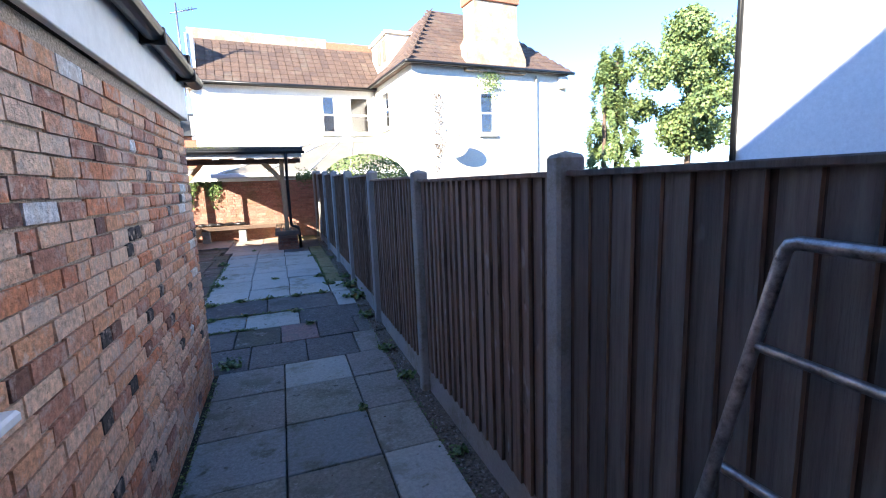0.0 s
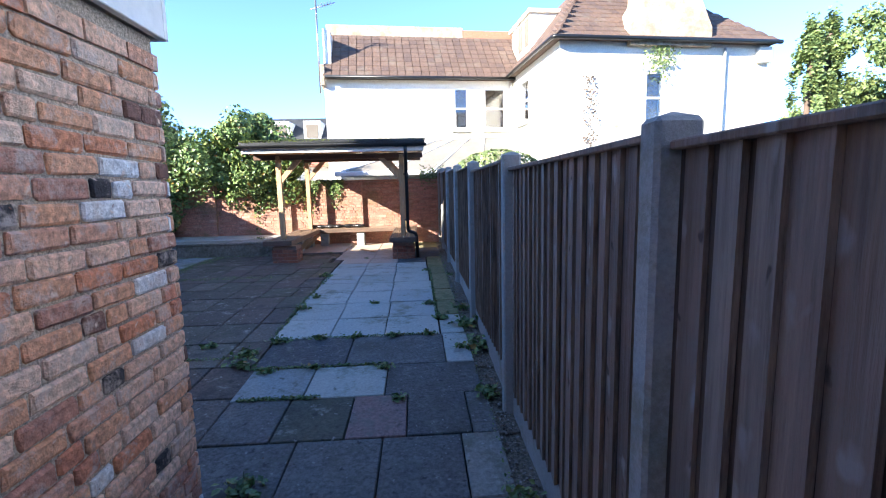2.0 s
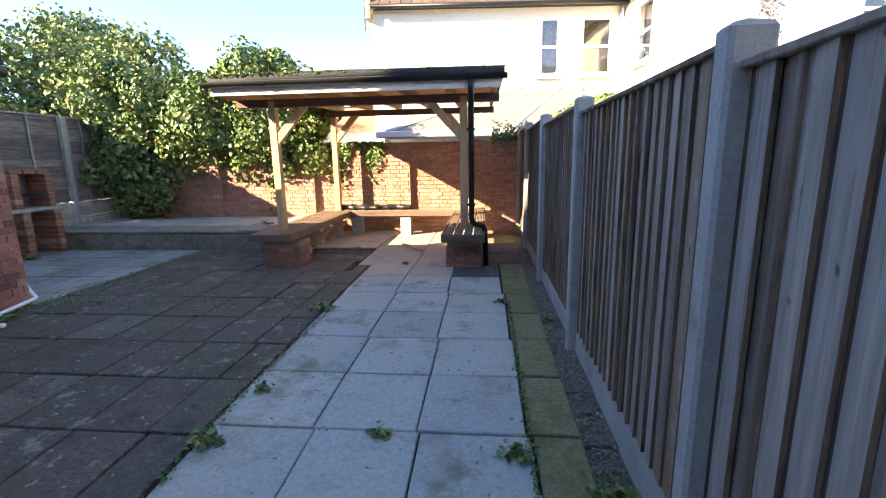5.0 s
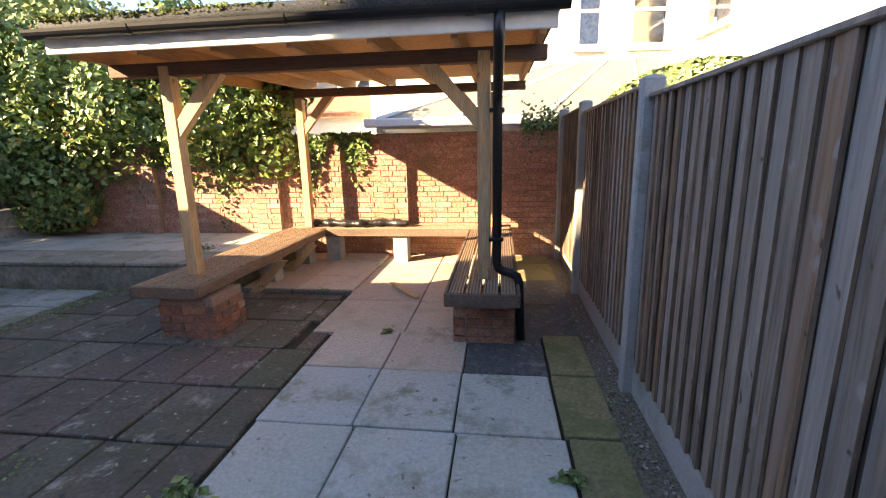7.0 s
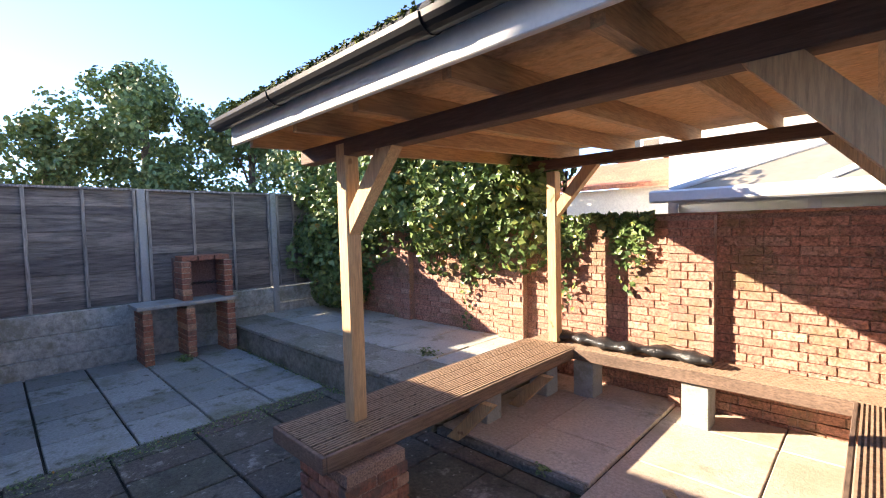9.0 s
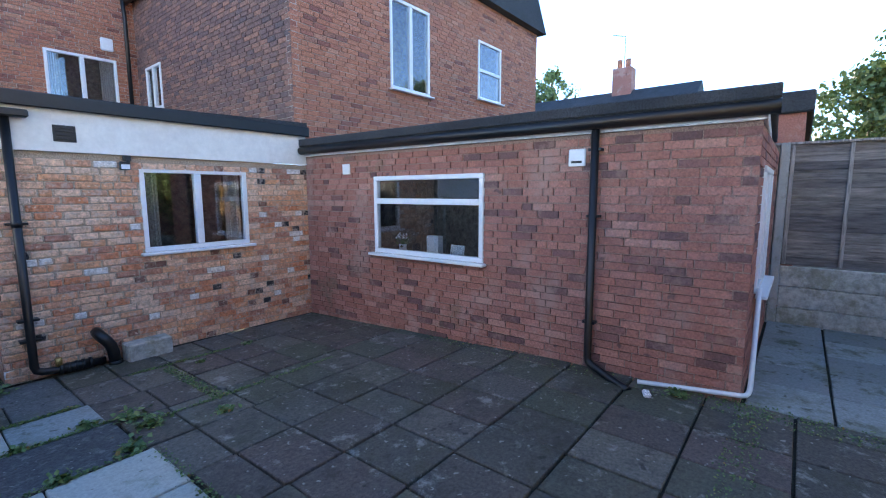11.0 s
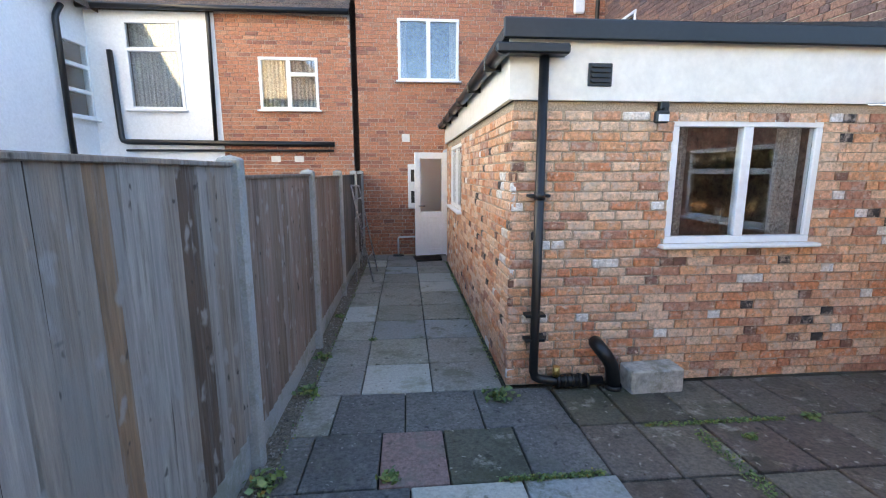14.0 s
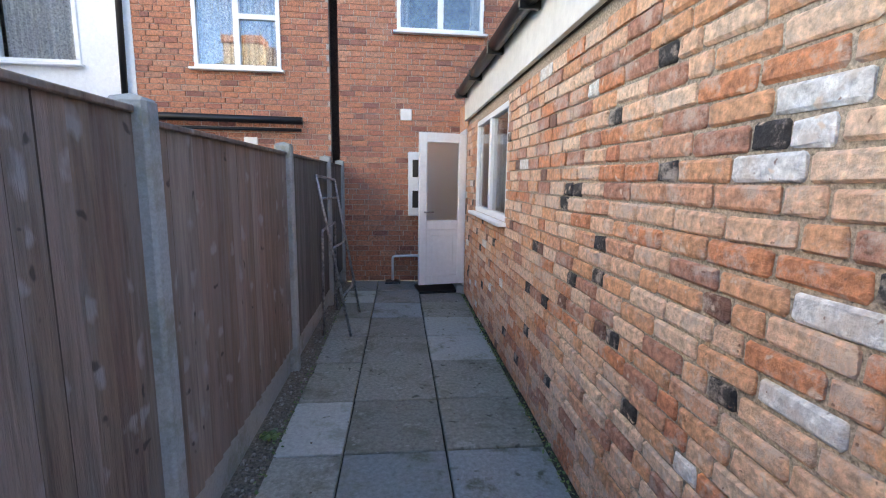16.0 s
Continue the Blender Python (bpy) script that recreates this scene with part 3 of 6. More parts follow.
def extension_top():
    structure("fascia_rear", boxes("fascia_rear", [(-4.0, -0.56, 3.105, 3.135, EXT_TOP, 2.66)], 0.004), M_FASCIA, "cream painted fascia board")
    structure("fascia_side", boxes("fascia_side", [(-0.595, -0.56, -2.1, 3.105, EXT_TOP, 2.56)], 0.004), M_FASCIA, "cream painted fascia board along the alley")
    roof = [(-4.0, -2.1, 2.62), (-0.52, -2.1, 2.56), (-0.52, 3.18, 2.66), (-4.0, 3.18, 2.76)]
    vs = roof + [(x, y, z + 0.08) for x, y, z in roof]
    structure("roof_extension", solid("roof_extension", vs, BOX_FACES), M_FELT, "flat grey felt roof")
    structure("roof_trim", boxes("roof_trim", [(-4.02, -0.5, 3.18, 3.21, 2.64, 2.78)], 0.01), M_BLACK, "black roof edge trim")
    g = thing("gutter", (0, 0, 0), "black plastic gutter along the extension side", "gutter")
    n = 9
    outline = [(-0.06 * math.cos(math.pi * k / n), -0.06 * math.sin(math.pi * k / n)) for k in range(n + 1)]
    outline += [(0.052 * math.cos(math.pi * k / n), -0.05 * math.sin(math.pi * k / n)) for k in range(n + 1)]
    part(g, "channel", prism("channel", [(x - 0.49, z + 2.57) for x, z in outline], "y", -2.15, 3.26), M_BLACK)
    for k in range(6):
        part(g, "bracket", boxes("bracket", [(-0.56, -0.425, -0.015, 0.015, 2.49, 2.59)], 0.006), M_BLACK, (0, -1.9 + k * 0.95, 0))
    d = thing("downpipe", (0, 0, 0), "black plastic downpipe on the extension corner with a bottom shoe", "drainpipe")
    part(d, "pipe", tube("pipe", [(-0.8, 3.18, 2.56), (-0.8, 3.18, 0.1), (-0.95, 3.2, 0.08), (-1.36, 3.2, 0.07)], 0.036), M_BLACK)
    part(d, "collar", tube("collar", [(-0.8, 3.18, 1.52), (-0.8, 3.18, 1.58)], 0.042), M_BLACK)
    part(d, "collar", tube("collar", [(-1.0, 3.2, 0.08), (-1.22, 3.2, 0.075)], 0.05), M_BLACK)
    part(d, "head", boxes("head", [(-0.96, -0.44, 3.15, 3.27, 2.53, 2.6)], 0.012), M_BLACK)
    for k in range(5):
        part(d, "rib", tube("rib", [(-0.98 - 0.06 * k, 3.2, 0.078), (-1.005 - 0.06 * k, 3.2, 0.077)], 0.056), M_BLACK)
    part(d, "cap", tube("cap", [(-0.98, 3.2, 0.12), (-0.98, 3.2, 0.2)], 0.03), material("brass", [(0.3, (0.55, 0.36, 0.12)), (0.7, (0.68, 0.48, 0.2))], 0.35, metal=0.9, bump=0.05), label="small brass cap")
    for z in (0.42, 0.62, 1.55):
        part(d, "clip", boxes("clip", [(-0.88, -0.72, 3.105, 3.2, z - 0.012, z + 0.012)], 0.004), M_BLACK)
    w = thing("waste_pipe", (0, 0, 0), "thick black waste pipe bending out of the brick wall", "drainpipe")
    part(w, "elbow", tube("elbow", [(-1.33, 3.08, 0.36), (-1.33, 3.22, 0.34), (-1.42, 3.24, 0.22), (-1.44, 3.24, 0.0)], 0.055, 14), M_BLACK)
    part(w, "collar", tube("collar", [(-1.44, 3.24, 0.05), (-1.44, 3.24, 0.0)], 0.066, 14), M_BLACK)
    block = boxes("concrete_block", [(-0.22, 0.22, -0.1, 0.1, 0, 0.2)], 0.012)
    single("concrete_block", block, M_CONC_ROCK, "grey concrete block on the paving against the wall", "block", pose(-1.75, 3.24, 0.0, 0, 0, 3))
    v = thing("air_vent", (-1.23, 3.135, 2.42), "black louvred vent in the cream fascia", "vent")
    part(v, "frame", boxes("frame", [(-0.09, 0.09, 0, 0.012, -0.08, 0.08), ], 0.004), M_BLACK)
    for k in range(4):
        part(v, "slat", boxes("slat", [(-0.07, 0.07, 0.008, 0.03, -0.055 + 0.035 * k, -0.04 + 0.035 * k)]), M_BLACK)
    s = thing("security_light", (-1.74, 3.1, 2.14), "small black security floodlight on the brick wall", "light")
    part(s, "bracket", boxes("bracket", [(-0.035, 0.035, 0, 0.05, 0.04, 0.1), (-0.015, 0.015, 0.03, 0.08, 0.0, 0.06)], 0.006), M_BLACK)
    part(s, "head", boxes("head", [(-0.01, 0.09, 0.05, 0.11, -0.06, 0.03)], 0.012), M_BLACK)
    part(s, "lens", boxes("lens", [(0.0, 0.08, 0.11, 0.114, -0.05, 0.0)]), M_WHITE)


extension_top()

# ---------------------------------------------------------------- single-storey side wing of red brick
brick_wall("wall_wing_garden", (-4.0, 3.12, 0), 92.1, 5.5, 2.36, [(1.42, 3.08, 1.06, 2.04)], M_SHED, M_MORTAR_PINK, 0.1, "red brick garden wall of the side wing")
brick_wall("wall_wing_rear", (-4.205, 8.615, 0), 180, 3.0, 2.36, [(0.5, 1.6, 0.95, 2.05)], M_SHED, M_MORTAR_PINK, 0.1, "red brick rear end of the side wing")
WING = pose(-4.0, 3.12, 0, 0, 0, 92.1)
window(WING @ pose(1.42, -0.015, 1.06), 1.66, 0.98, (), "white plastic wide window with a top light", rails=((0, 0.68),))
room_behind("room_wing", WING @ pose(1.42, 0, 1.06), 1.66, 0.98, 1.3)
window(pose(-4.7, 8.63, 0.95, 0, 0, 180), 1.1, 1.1, (0.5,), "white plastic window in the wing's end wall")
room_behind("room_wing_end", pose(-4.7, 8.615, 0.95, 0, 0, 180), 1.1, 1.1, 1.0)


def wing_details():
    f = structure("fascia_wing", boxes("fascia_wing", [(-0.05, 5.53, -0.03, 0.0, 2.36, 2.46), (5.5, 5.53, -0.03, 3.0, 2.36, 2.46)], 0.004), M_WHITE, "white fascia board under the flat roof")
    f.matrix_basis = WING
    r = structure("roof_wing", boxes("roof_wing", [(0, 5.58, -0.1, 3.1, 2.46, 2.56), (0, 5.6, -0.12, -0.06, 2.5, 2.6)], 0.01), M_FELT, "flat grey felt roof of the side wing")
    r.matrix_basis = WING
    structure("wall_next_extension", boxes("wall_next_extension", [(-12.0, -7.6, 3.25, 8.85, 0, 2.85)]), M_SHED, "red brick extension over the boundary")
    structure("roof_next_extension", boxes("roof_next_extension", [(-12.1, -7.52, 3.25, 8.93, 2.85, 3.12)], 0.02), M_FELT, "dark felt-edged flat roof over the boundary")
    g = thing("gutter", WING, "black plastic gutter along the side wing", "gutter")
    part(g, "channel", tube("channel", [(0.0, -0.09, 2.44), (5.6, -0.09, 2.44)], 0.055, 10), M_BLACK)
    d = thing("downpipe", WING, "black plastic downpipe on the red brick wing", "drainpipe")
    part(d, "pipe", tube("pipe", [(4.28, -0.07, 2.42), (4.28, -0.06, 0.22), (4.6, -0.22, 0.15), (4.72, -0.3, 0.14)], 0.036), M_BLACK)
    for z in (0.6, 1.6, 2.2):
        part(d, "clip", boxes("clip", [(4.22, 4.34, -0.08, 0, z, z + 0.025)], 0.004), M_BLACK)
    w = thing("white_waste_pipe", WING, "thin white waste pipe running round the wing's foot", "pipe")
    part(w, "pipe", tube("pipe", [(4.75, -0.12, 0.17), (5.54, -0.03, 0.22), (5.56, 0.03, 0.25), (5.56, 0.5, 1.0)], 0.02), M_WHITE)
    v = thing("vent_cover", WING @ pose(4.1, 0, 2.15), "white plastic wall vent", "vent")
    part(v, "cover", boxes("cover", [(-0.08, 0.08, -0.03, 0, -0.08, 0.08)], 0.008), M_WHITE)
    part(v, "slot", boxes("slot", [(-0.05, 0.05, -0.034, -0.03, -0.05, -0.03)]), M_BLACK)
    v2 = thing("vent_cover", WING @ pose(0.9, 0, 2.15), "white plastic wall vent", "vent")
    part(v2, "cover", boxes("cover", [(-0.07, 0.07, -0.03, 0, -0.07, 0.07)], 0.008), M_WHITE)
    sill = structure("window_board", boxes("window_board", [(1.35, 3.15, 0.1, 0.32, 1.02, 1.06)]), M_WHITE, "white inner window board")
    sill.matrix_basis = WING
    p = thing("potted_plant", WING @ pose(1.72, 0.2, 1.06), "white flowers in a small white pot on the window board", "plant")
    part(p, "pot", prism("pot", [(0.05 * math.cos(k * 0.524), 0.05 * math.sin(k * 0.524)) for k in range(12)], "z", 0, 0.1), M_WHITE)
    rng = random.Random(4)
    part(p, "foliage", leaf_cloud("foliage", 120, lambda q: ((q.gauss(0, 0.04), q.gauss(0, 0.03), 0.14 + q.gauss(0, 0.03)), (0, 0, 1)), 0.035, rng), M_LEAF)
    part(p, "blossom", leaf_cloud("blossom", 70, lambda q: ((q.gauss(0, 0.045), q.gauss(0, 0.03), 0.2 + q.gauss(0, 0.02)), (0, 0, 1)), 0.03, rng), M_PAPER)
    single("box", boxes("box", [(-0.09, 0.09, -0.05, 0.05, 0, 0.24)], 0.004), M_PAPER, "plain white box on the window board", "box", WING @ pose(2.25, 0.2, 1.06))
    single("picture_frame", boxes("picture_frame", [(-0.1, 0.1, 0, 0.015, 0, 0.15)], 0.004), M_PAPER, "small pale picture frame on the window board", "frame", WING @ pose(2.6, 0.17, 1.06, -10))
    single("speaker", boxes("speaker", [(-0.05, 0.05, -0.05, 0.05, 0, 0.13)], 0.03), M_BLACK, "small black rounded speaker on the window board", "speaker", WING @ pose(1.95, 0.2, 1.06))
    single("litter", boxes("litter", [(-0.05, 0.05, -0.03, 0.03, 0, 0.04)], 0.012), M_PAPER, "crumpled scrap of white paper on the paving", "litter", pose(-3.85, 8.0, 0.15, 0, 0, 25))


wing_details()

# ---------------------------------------------------------------- house behind, its two-storey part and the neighbours
HY = -2.85
brick_wall("wall_house_rear", (1.1, HY, 0), 180, 5.0, 6.3, [(0.8, 2.0, 3.5, 4.66), (3.35, 4.55, 3.72, 4.66)], M_HOUSE, M_MORTAR_RED, 0.12, "orange-red brick rear wall of the house")
window(pose(0.3, HY + 0.015, 3.5, 0, 0, 180), 1.2, 1.16, (0.5,), "white plastic upstairs window", curtain=0.12)
room_behind("room_upstairs", pose(0.3, HY, 3.5, 0, 0, 180), 1.2, 1.16)
window(pose(-2.25, HY + 0.015, 3.72, 0, 0, 180), 1.2, 0.94, (0.5,), "white plastic upstairs window with curtains", curtain=0.2)
room_behind("room_upstairs_b", pose(-2.25, HY, 3.72, 0, 0, 180), 1.2, 0.94, 0.9)
brick_wall("wall_outrigger_side", (-3.85, HY, 2.4), 90, 5.95, 3.6, [(0.5, 1.3, 1.2, 2.1)], M_DARKBRICK, M_MORTAR_RED, 0.12, "dark brick side wall of the two-storey part")
window(pose(-3.835, HY + 0.5, 3.6, 0, 0, 90), 0.8, 0.9, (0.5,), "white plastic side window standing ajar")
room_behind("room_outrigger_side", pose(-3.85, HY + 0.5, 3.6, 0, 0, 90), 0.8, 0.9, 0.8)
brick_wall("wall_outrigger_rear", (-3.85, 3.1, 2.3), 180, 7.4, 3.7, [(1.95, 3.0, 1.36, 2.9), (4.65, 5.6, 1.6, 2.85)], M_HOUSE, M_MORTAR_RED, 0.12, "orange-red brick rear wall of the two-storey part")
window(pose(-5.8, 3.115, 3.66, 0, 0, 180), 1.05, 1.54, (0.5,), "white plastic upstairs window")
room_behind("room_outrigger_a", pose(-5.8, 3.1, 3.66, 0, 0, 180), 1.05, 1.54, 0.8)
window(pose(-8.5, 3.115, 3.9, 0, 0, 180), 0.95, 1.25, (), "white plastic upstairs sash window", rails=((0, 0.5),))
room_behind("room_outrigger_b", pose(-8.5, 3.1, 3.9, 0, 0, 180), 0.95, 1.25, 0.8)


def house_roofs():
    structure("roof_outrigger", solid("roof_outrigger", [(-3.7, -2.9, 5.95), (-3.7, 3.3, 5.95), (-11.4, 3.3, 5.95), (-11.4, -2.9, 5.95), (-9.2, -2.9, 9.2), (-9.2, 3.3, 9.2)],
              [(0, 1, 5, 4), (2, 3, 4, 5), (1, 2, 5), (3, 0, 4), (0, 3, 2, 1)]), M_FELT, "dark slate roof of the two-storey part")
    structure("roof_house", solid("roof_house", [(1.3, -2.6, 6.25), (-11.4, -2.6, 6.25), (-11.4, -10, 6.25), (1.3, -10, 6.25), (1.3, -6.3, 9.0), (-11.4, -6.3, 9.0)],
              [(0, 1, 5, 4), (2, 3, 4, 5), (1, 2, 5), (3, 0, 4), (0, 3, 2, 1)]), M_FELT, "dark slate roof of the house")
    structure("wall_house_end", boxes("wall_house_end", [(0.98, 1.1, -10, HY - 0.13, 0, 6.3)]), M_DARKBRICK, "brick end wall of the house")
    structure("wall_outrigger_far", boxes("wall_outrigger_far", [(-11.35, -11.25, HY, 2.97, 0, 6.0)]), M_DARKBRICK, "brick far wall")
    g = thing("gutter", (0, 0, 0), "black plastic gutter on the house eaves", "gutter")
    part(g, "channel", tube("channel", [(1.25, HY + 0.12, 6.2), (-3.7, HY + 0.12, 6.2)], 0.06, 10), M_BLACK)
    g2 = thing("gutter", (0, 0, 0), "black plastic gutter on the side eaves", "gutter")
    part(g2, "channel", tube("channel", [(-3.7, HY, 5.92), (-3.7, 3.25, 5.92)], 0.06, 10), M_BLACK)
    d = thing("downpipe", (0, 0, 0), "black downpipe in the inner corner of the brick walls", "drainpipe")
    part(d, "pipe", tube("pipe", [(-3.62, HY + 0.1, 6.1), (-3.66, HY + 0.07, 5.6), (-3.66, HY + 0.07, 2.7)], 0.04), M_BLACK)
    a = thing("alarm_box", (-3.3, HY, 4.95), "white wall-mounted alarm box", "alarm")
    part(a, "case", boxes("case", [(-0.11, 0.11, 0, 0.07, -0.13, 0.13)], 0.02), M_WHITE)
    v = thing("vent_cover", (0.17, HY, 2.4), "pale square wall vent", "vent")
    part(v, "cover", boxes("cover", [(-0.08, 0.08, 0, 0.02, -0.08, 0.08)], 0.006), M_FASCIA)


house_roofs()


def back_door():
    """White half-glazed door standing open at the alley's end."""
    structure("wall_lobby", boxes("wall_lobby", [(-0.72, -0.6, HY, -2.12, 2.15, 2.5)]), M_EXT_F, "brick over the back doorway")
    structure("door_frame", boxes("door_frame", [(-0.68, -0.58, HY + 0.02, HY + 0.09, 0.1, 2.15), (-0.68, -0.58, -2.19, -2.12, 0.1, 2.15), (-0.68, -0.58, HY + 0.09, -2.19, 2.08, 2.15)], 0.006), M_WHITE, "white plastic door frame")
    structure("door_step", boxes("door_step", [(-0.75, -0.5, HY, -2.1, -0.02, 0.1)], 0.008), M_CONC, "low concrete door step")
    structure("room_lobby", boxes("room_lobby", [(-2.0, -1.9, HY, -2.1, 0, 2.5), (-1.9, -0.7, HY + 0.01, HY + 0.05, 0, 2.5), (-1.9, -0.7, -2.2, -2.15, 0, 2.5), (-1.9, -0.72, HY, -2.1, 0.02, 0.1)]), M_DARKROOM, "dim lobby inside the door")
    d = thing("back_door", pose(-0.58, -2.14, 0.14, 0, 0, 12), "white plastic half-glazed back door standing open", "door")
    w, h = 0.62, 1.94
    part(d, "frame", boxes("frame", [(0, 0.1, 0, 0.06, 0, h), (w - 0.1, w, 0, 0.06, 0, h), (0.1, w - 0.1, 0, 0.06, h - 0.12, h), (0.1, w - 0.1, 0, 0.06, 0.72, 0.84), (0.1, w - 0.1, 0, 0.06, 0, 0.12)], 0.006), M_WHITE)
    part(d, "panel", boxes("panel", [(0.1, w - 0.1, 0.015, 0.045, 0.12, 0.72)]), M_WHITE)
    part(d, "raised_panel", boxes("raised_panel", [(0.16, w - 0.16, 0.045, 0.056, 0.19, 0.65)], 0.005), M_WHITE)
    part(d, "pane", boxes("pane", [(0.1, w - 0.1, 0.02, 0.04, 0.84, h - 0.12)]), M_FROST, label="frosted glass pane")
    part(d, "handle", tube("handle", [(0.55, 0.06, 0.95), (0.55, 0.1, 0.95), (0.44, 0.1, 0.95)], 0.01, 8), M_STEEL, label="silver lever handle")
    m = thing("meter_box", (-0.02, HY, 0.98), "white meter box with dark windows on the brick wall", "meter box")
    part(m, "case", boxes("case", [(-0.12, 0.16, 0, 0.16, 0, 0.9)], 0.01), M_WHITE)
    for z in (0.12, 0.55):
        part(m, "opening", boxes("opening", [(-0.03, 0.1, 0.16, 0.164, z, z + 0.24)]), M_BLACK)
    p = thing("white_waste_pipe", (0, 0, 0), "thin white waste pipe bending down to the drain", "pipe")
    part(p, "pipe", tube("pipe", [(-0.5, HY + 0.06, 0.4), (0.36, HY + 0.06, 0.38), (0.36, HY + 0.08, 0.02)], 0.02), M_WHITE)
    s = thing("drain_grate", (0.36, HY + 0.12, 0.0), "dark drain grate at the wall's foot", "drain")
    part(s, "rim", boxes("rim", [(-0.11, 0.11, -0.1, 0.1, -0.005, 0.025)], 0.006), M_BLACK)
    single("door_mat", boxes("door_mat", [(-0.28, 0.28, -0.22, 0.22, 0, 0.03)], 0.008), M_BLACK, "dark rubber door mat on the paving", "mat", pose(-0.25, -2.3, 0.0, 0, 0, 8))


back_door()


def neighbour():
    bx = 1.22
    brick_wall("wall_neighbour_brick", (3.72, HY + 0.02, 0), 180, 2.5, 4.72, [(0.75, 1.87, 2.92, 3.9)], M_HOUSE, M_MORTAR_RED, 0.12, "orange-red brick rear wall next door")
    window(pose(2.97, HY + 0.035, 2.92, 0, 0, 180), 1.12, 0.98, (0.5,), "white plastic window next door", rails=((1, 0.68),), curtain=0.45)
    room_behind("room_neighbour", pose(2.97, HY, 2.92, 0, 0, 180), 1.12, 0.98, 0.8)
    o = (5.36, 4.36, 2.9, 4.5)
    structure("wall_neighbour_white", boxes("wall_neighbour_white", [(3.72, o[1], HY, HY + 0.03, 0, 4.66), (o[0], 6.02, HY, HY + 0.03, 0, 4.66), (o[1], o[0], HY, HY + 0.03, 0, o[2]), (o[1], o[0], HY, HY + 0.03, o[3], 4.66)]), M_RENDER_W, "white rendered rear wall next door")
    window(pose(5.36, HY + 0.05, 2.9, 0, 0, 180), 1.0, 1.6, (), "tall white sash window in the rendered wall", rails=((0, 0.68),), curtain=0.48)
    room_behind("room_neighbour_b", pose(5.36, HY + 0.02, 2.9, 0, 0, 180), 1.0, 1.6, 0.8)
    q = (-2.8, -2.1, 2.7, 4.05)
    structure("wall_neighbour_wing", boxes("wall_neighbour_wing", [(6.02, 6.14, HY, q[0], 0, 6.8), (6.02, 6.14, q[1], 3.4, 0, 6.8), (6.02, 6.14, q[0], q[1], 0, q[2]), (6.02, 6.14, q[0], q[1], q[3], 6.8), (6.14, 12, 3.28, 3.4, 0, 6.8)]), M_RENDER_W, "white rendered wing next door")
    window(pose(6.01, q[1], q[2], 0, 0, -90), 0.7, 1.35, (), "white window in the rendered wing", rails=((0, 0.35), (0, 0.68)))
    room_behind("room_neighbour_c", pose(6.03, q[1], q[2], 0, 0, -90), 0.7, 1.35, 0.8)
    tiles, rng = [], random.Random(8)
    rise = math.radians(40)
    for r in range(16):
        for c in range(36):
            x0, s = 1.2 + c * 0.135, r * 0.17
            y0, z0 = HY + 0.2 - s * math.cos(rise), 4.72 + s * math.sin(rise)
            cs = [(x0, y0, z0), (x0 + 0.13, y0, z0), (x0 + 0.13, y0 - 0.2 * math.cos(rise), z0 + 0.2 * math.sin(rise) - 0.02), (x0, y0 - 0.2 * math.cos(rise), z0 + 0.2 * math.sin(rise) - 0.02)]
            cs += [(x, y, z + 0.028) for x, y, z in cs]
            tiles.append((cs, rng.random()))
    structure("roof_neighbour", solid("roof_neighbour", *merged(tiles)), M_TILE, "brown tiled roof next door")
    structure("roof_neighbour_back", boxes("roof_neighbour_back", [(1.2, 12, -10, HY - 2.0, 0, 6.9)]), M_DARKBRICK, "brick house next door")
    structure("roof_wing_eaves", solid("roof_wing_eaves", [(5.75, -3.0, 4.6), (5.75, -1.2, 4.6), (6.6, -1.2, 5.4), (6.6, -3.0, 5.4), (5.75, -3.0, 4.7), (5.75, -1.2, 4.7), (6.6, -1.2, 5.5), (6.6, -3.0, 5.5)], BOX_FACES), M_TILE, "small tiled lean-to roof")
    g = thing("gutter", (0, 0, 0), "black gutter along the tiled eaves next door", "gutter")
    part(g, "channel", tube("channel", [(1.2, HY + 0.22, 4.68), (6.0, HY + 0.22, 4.68)], 0.055, 10), M_BLACK)
    d = thing("downpipe", (0, 0, 0), "black downpipe between render and brick", "drainpipe")
    part(d, "pipe", tube("pipe", [(3.78, HY + 0.15, 4.66), (3.8, HY + 0.1, 4.4), (3.84, HY + 0.1, 2.3)], 0.038), M_BLACK)
    h = thing("waste_pipe", (0, 0, 0), "thick black waste pipe running across the brick", "drainpipe")
    part(h, "pipe", tube("pipe", [(5.6, HY + 0.1, 3.95), (5.55, HY + 0.12, 2.3), (3.8, HY + 0.12, 2.28), (1.58, HY + 0.12, 2.26)], 0.05), M_BLACK)
    part(h, "pipe", tube("pipe", [(5.5, HY + 0.1, 2.14), (1.6, HY + 0.1, 2.14)], 0.022), M_BLACK)
    i = thing("soil_pipe", (0, 0, 0), "thick black soil pipe on the white wing", "drainpipe")
    part(i, "pipe", tube("pipe", [(5.9, -2.1, 4.5), (5.93, -1.98, 4.3), (5.93, -1.98, 2.0)], 0.05), M_BLACK)
    j = thing("corner_pipe", (0, 0, 0), "black downpipe on the white gable corner", "drainpipe")
    part(j, "pipe", tube("pipe", [(5.98, 3.34, 6.8), (5.98, 3.34, 1.5)], 0.04), M_BLACK)
    for x in (2.3, 2.75):
        a = thing("air_brick", (x, HY + 0.02, 1.98), "buff air brick in the wall next door", "vent")
        part(a, "grille", boxes("grille", [(-0.09, 0.09, 0, 0.012, -0.06, 0.06)], 0.004), M_FASCIA)


neighbour()

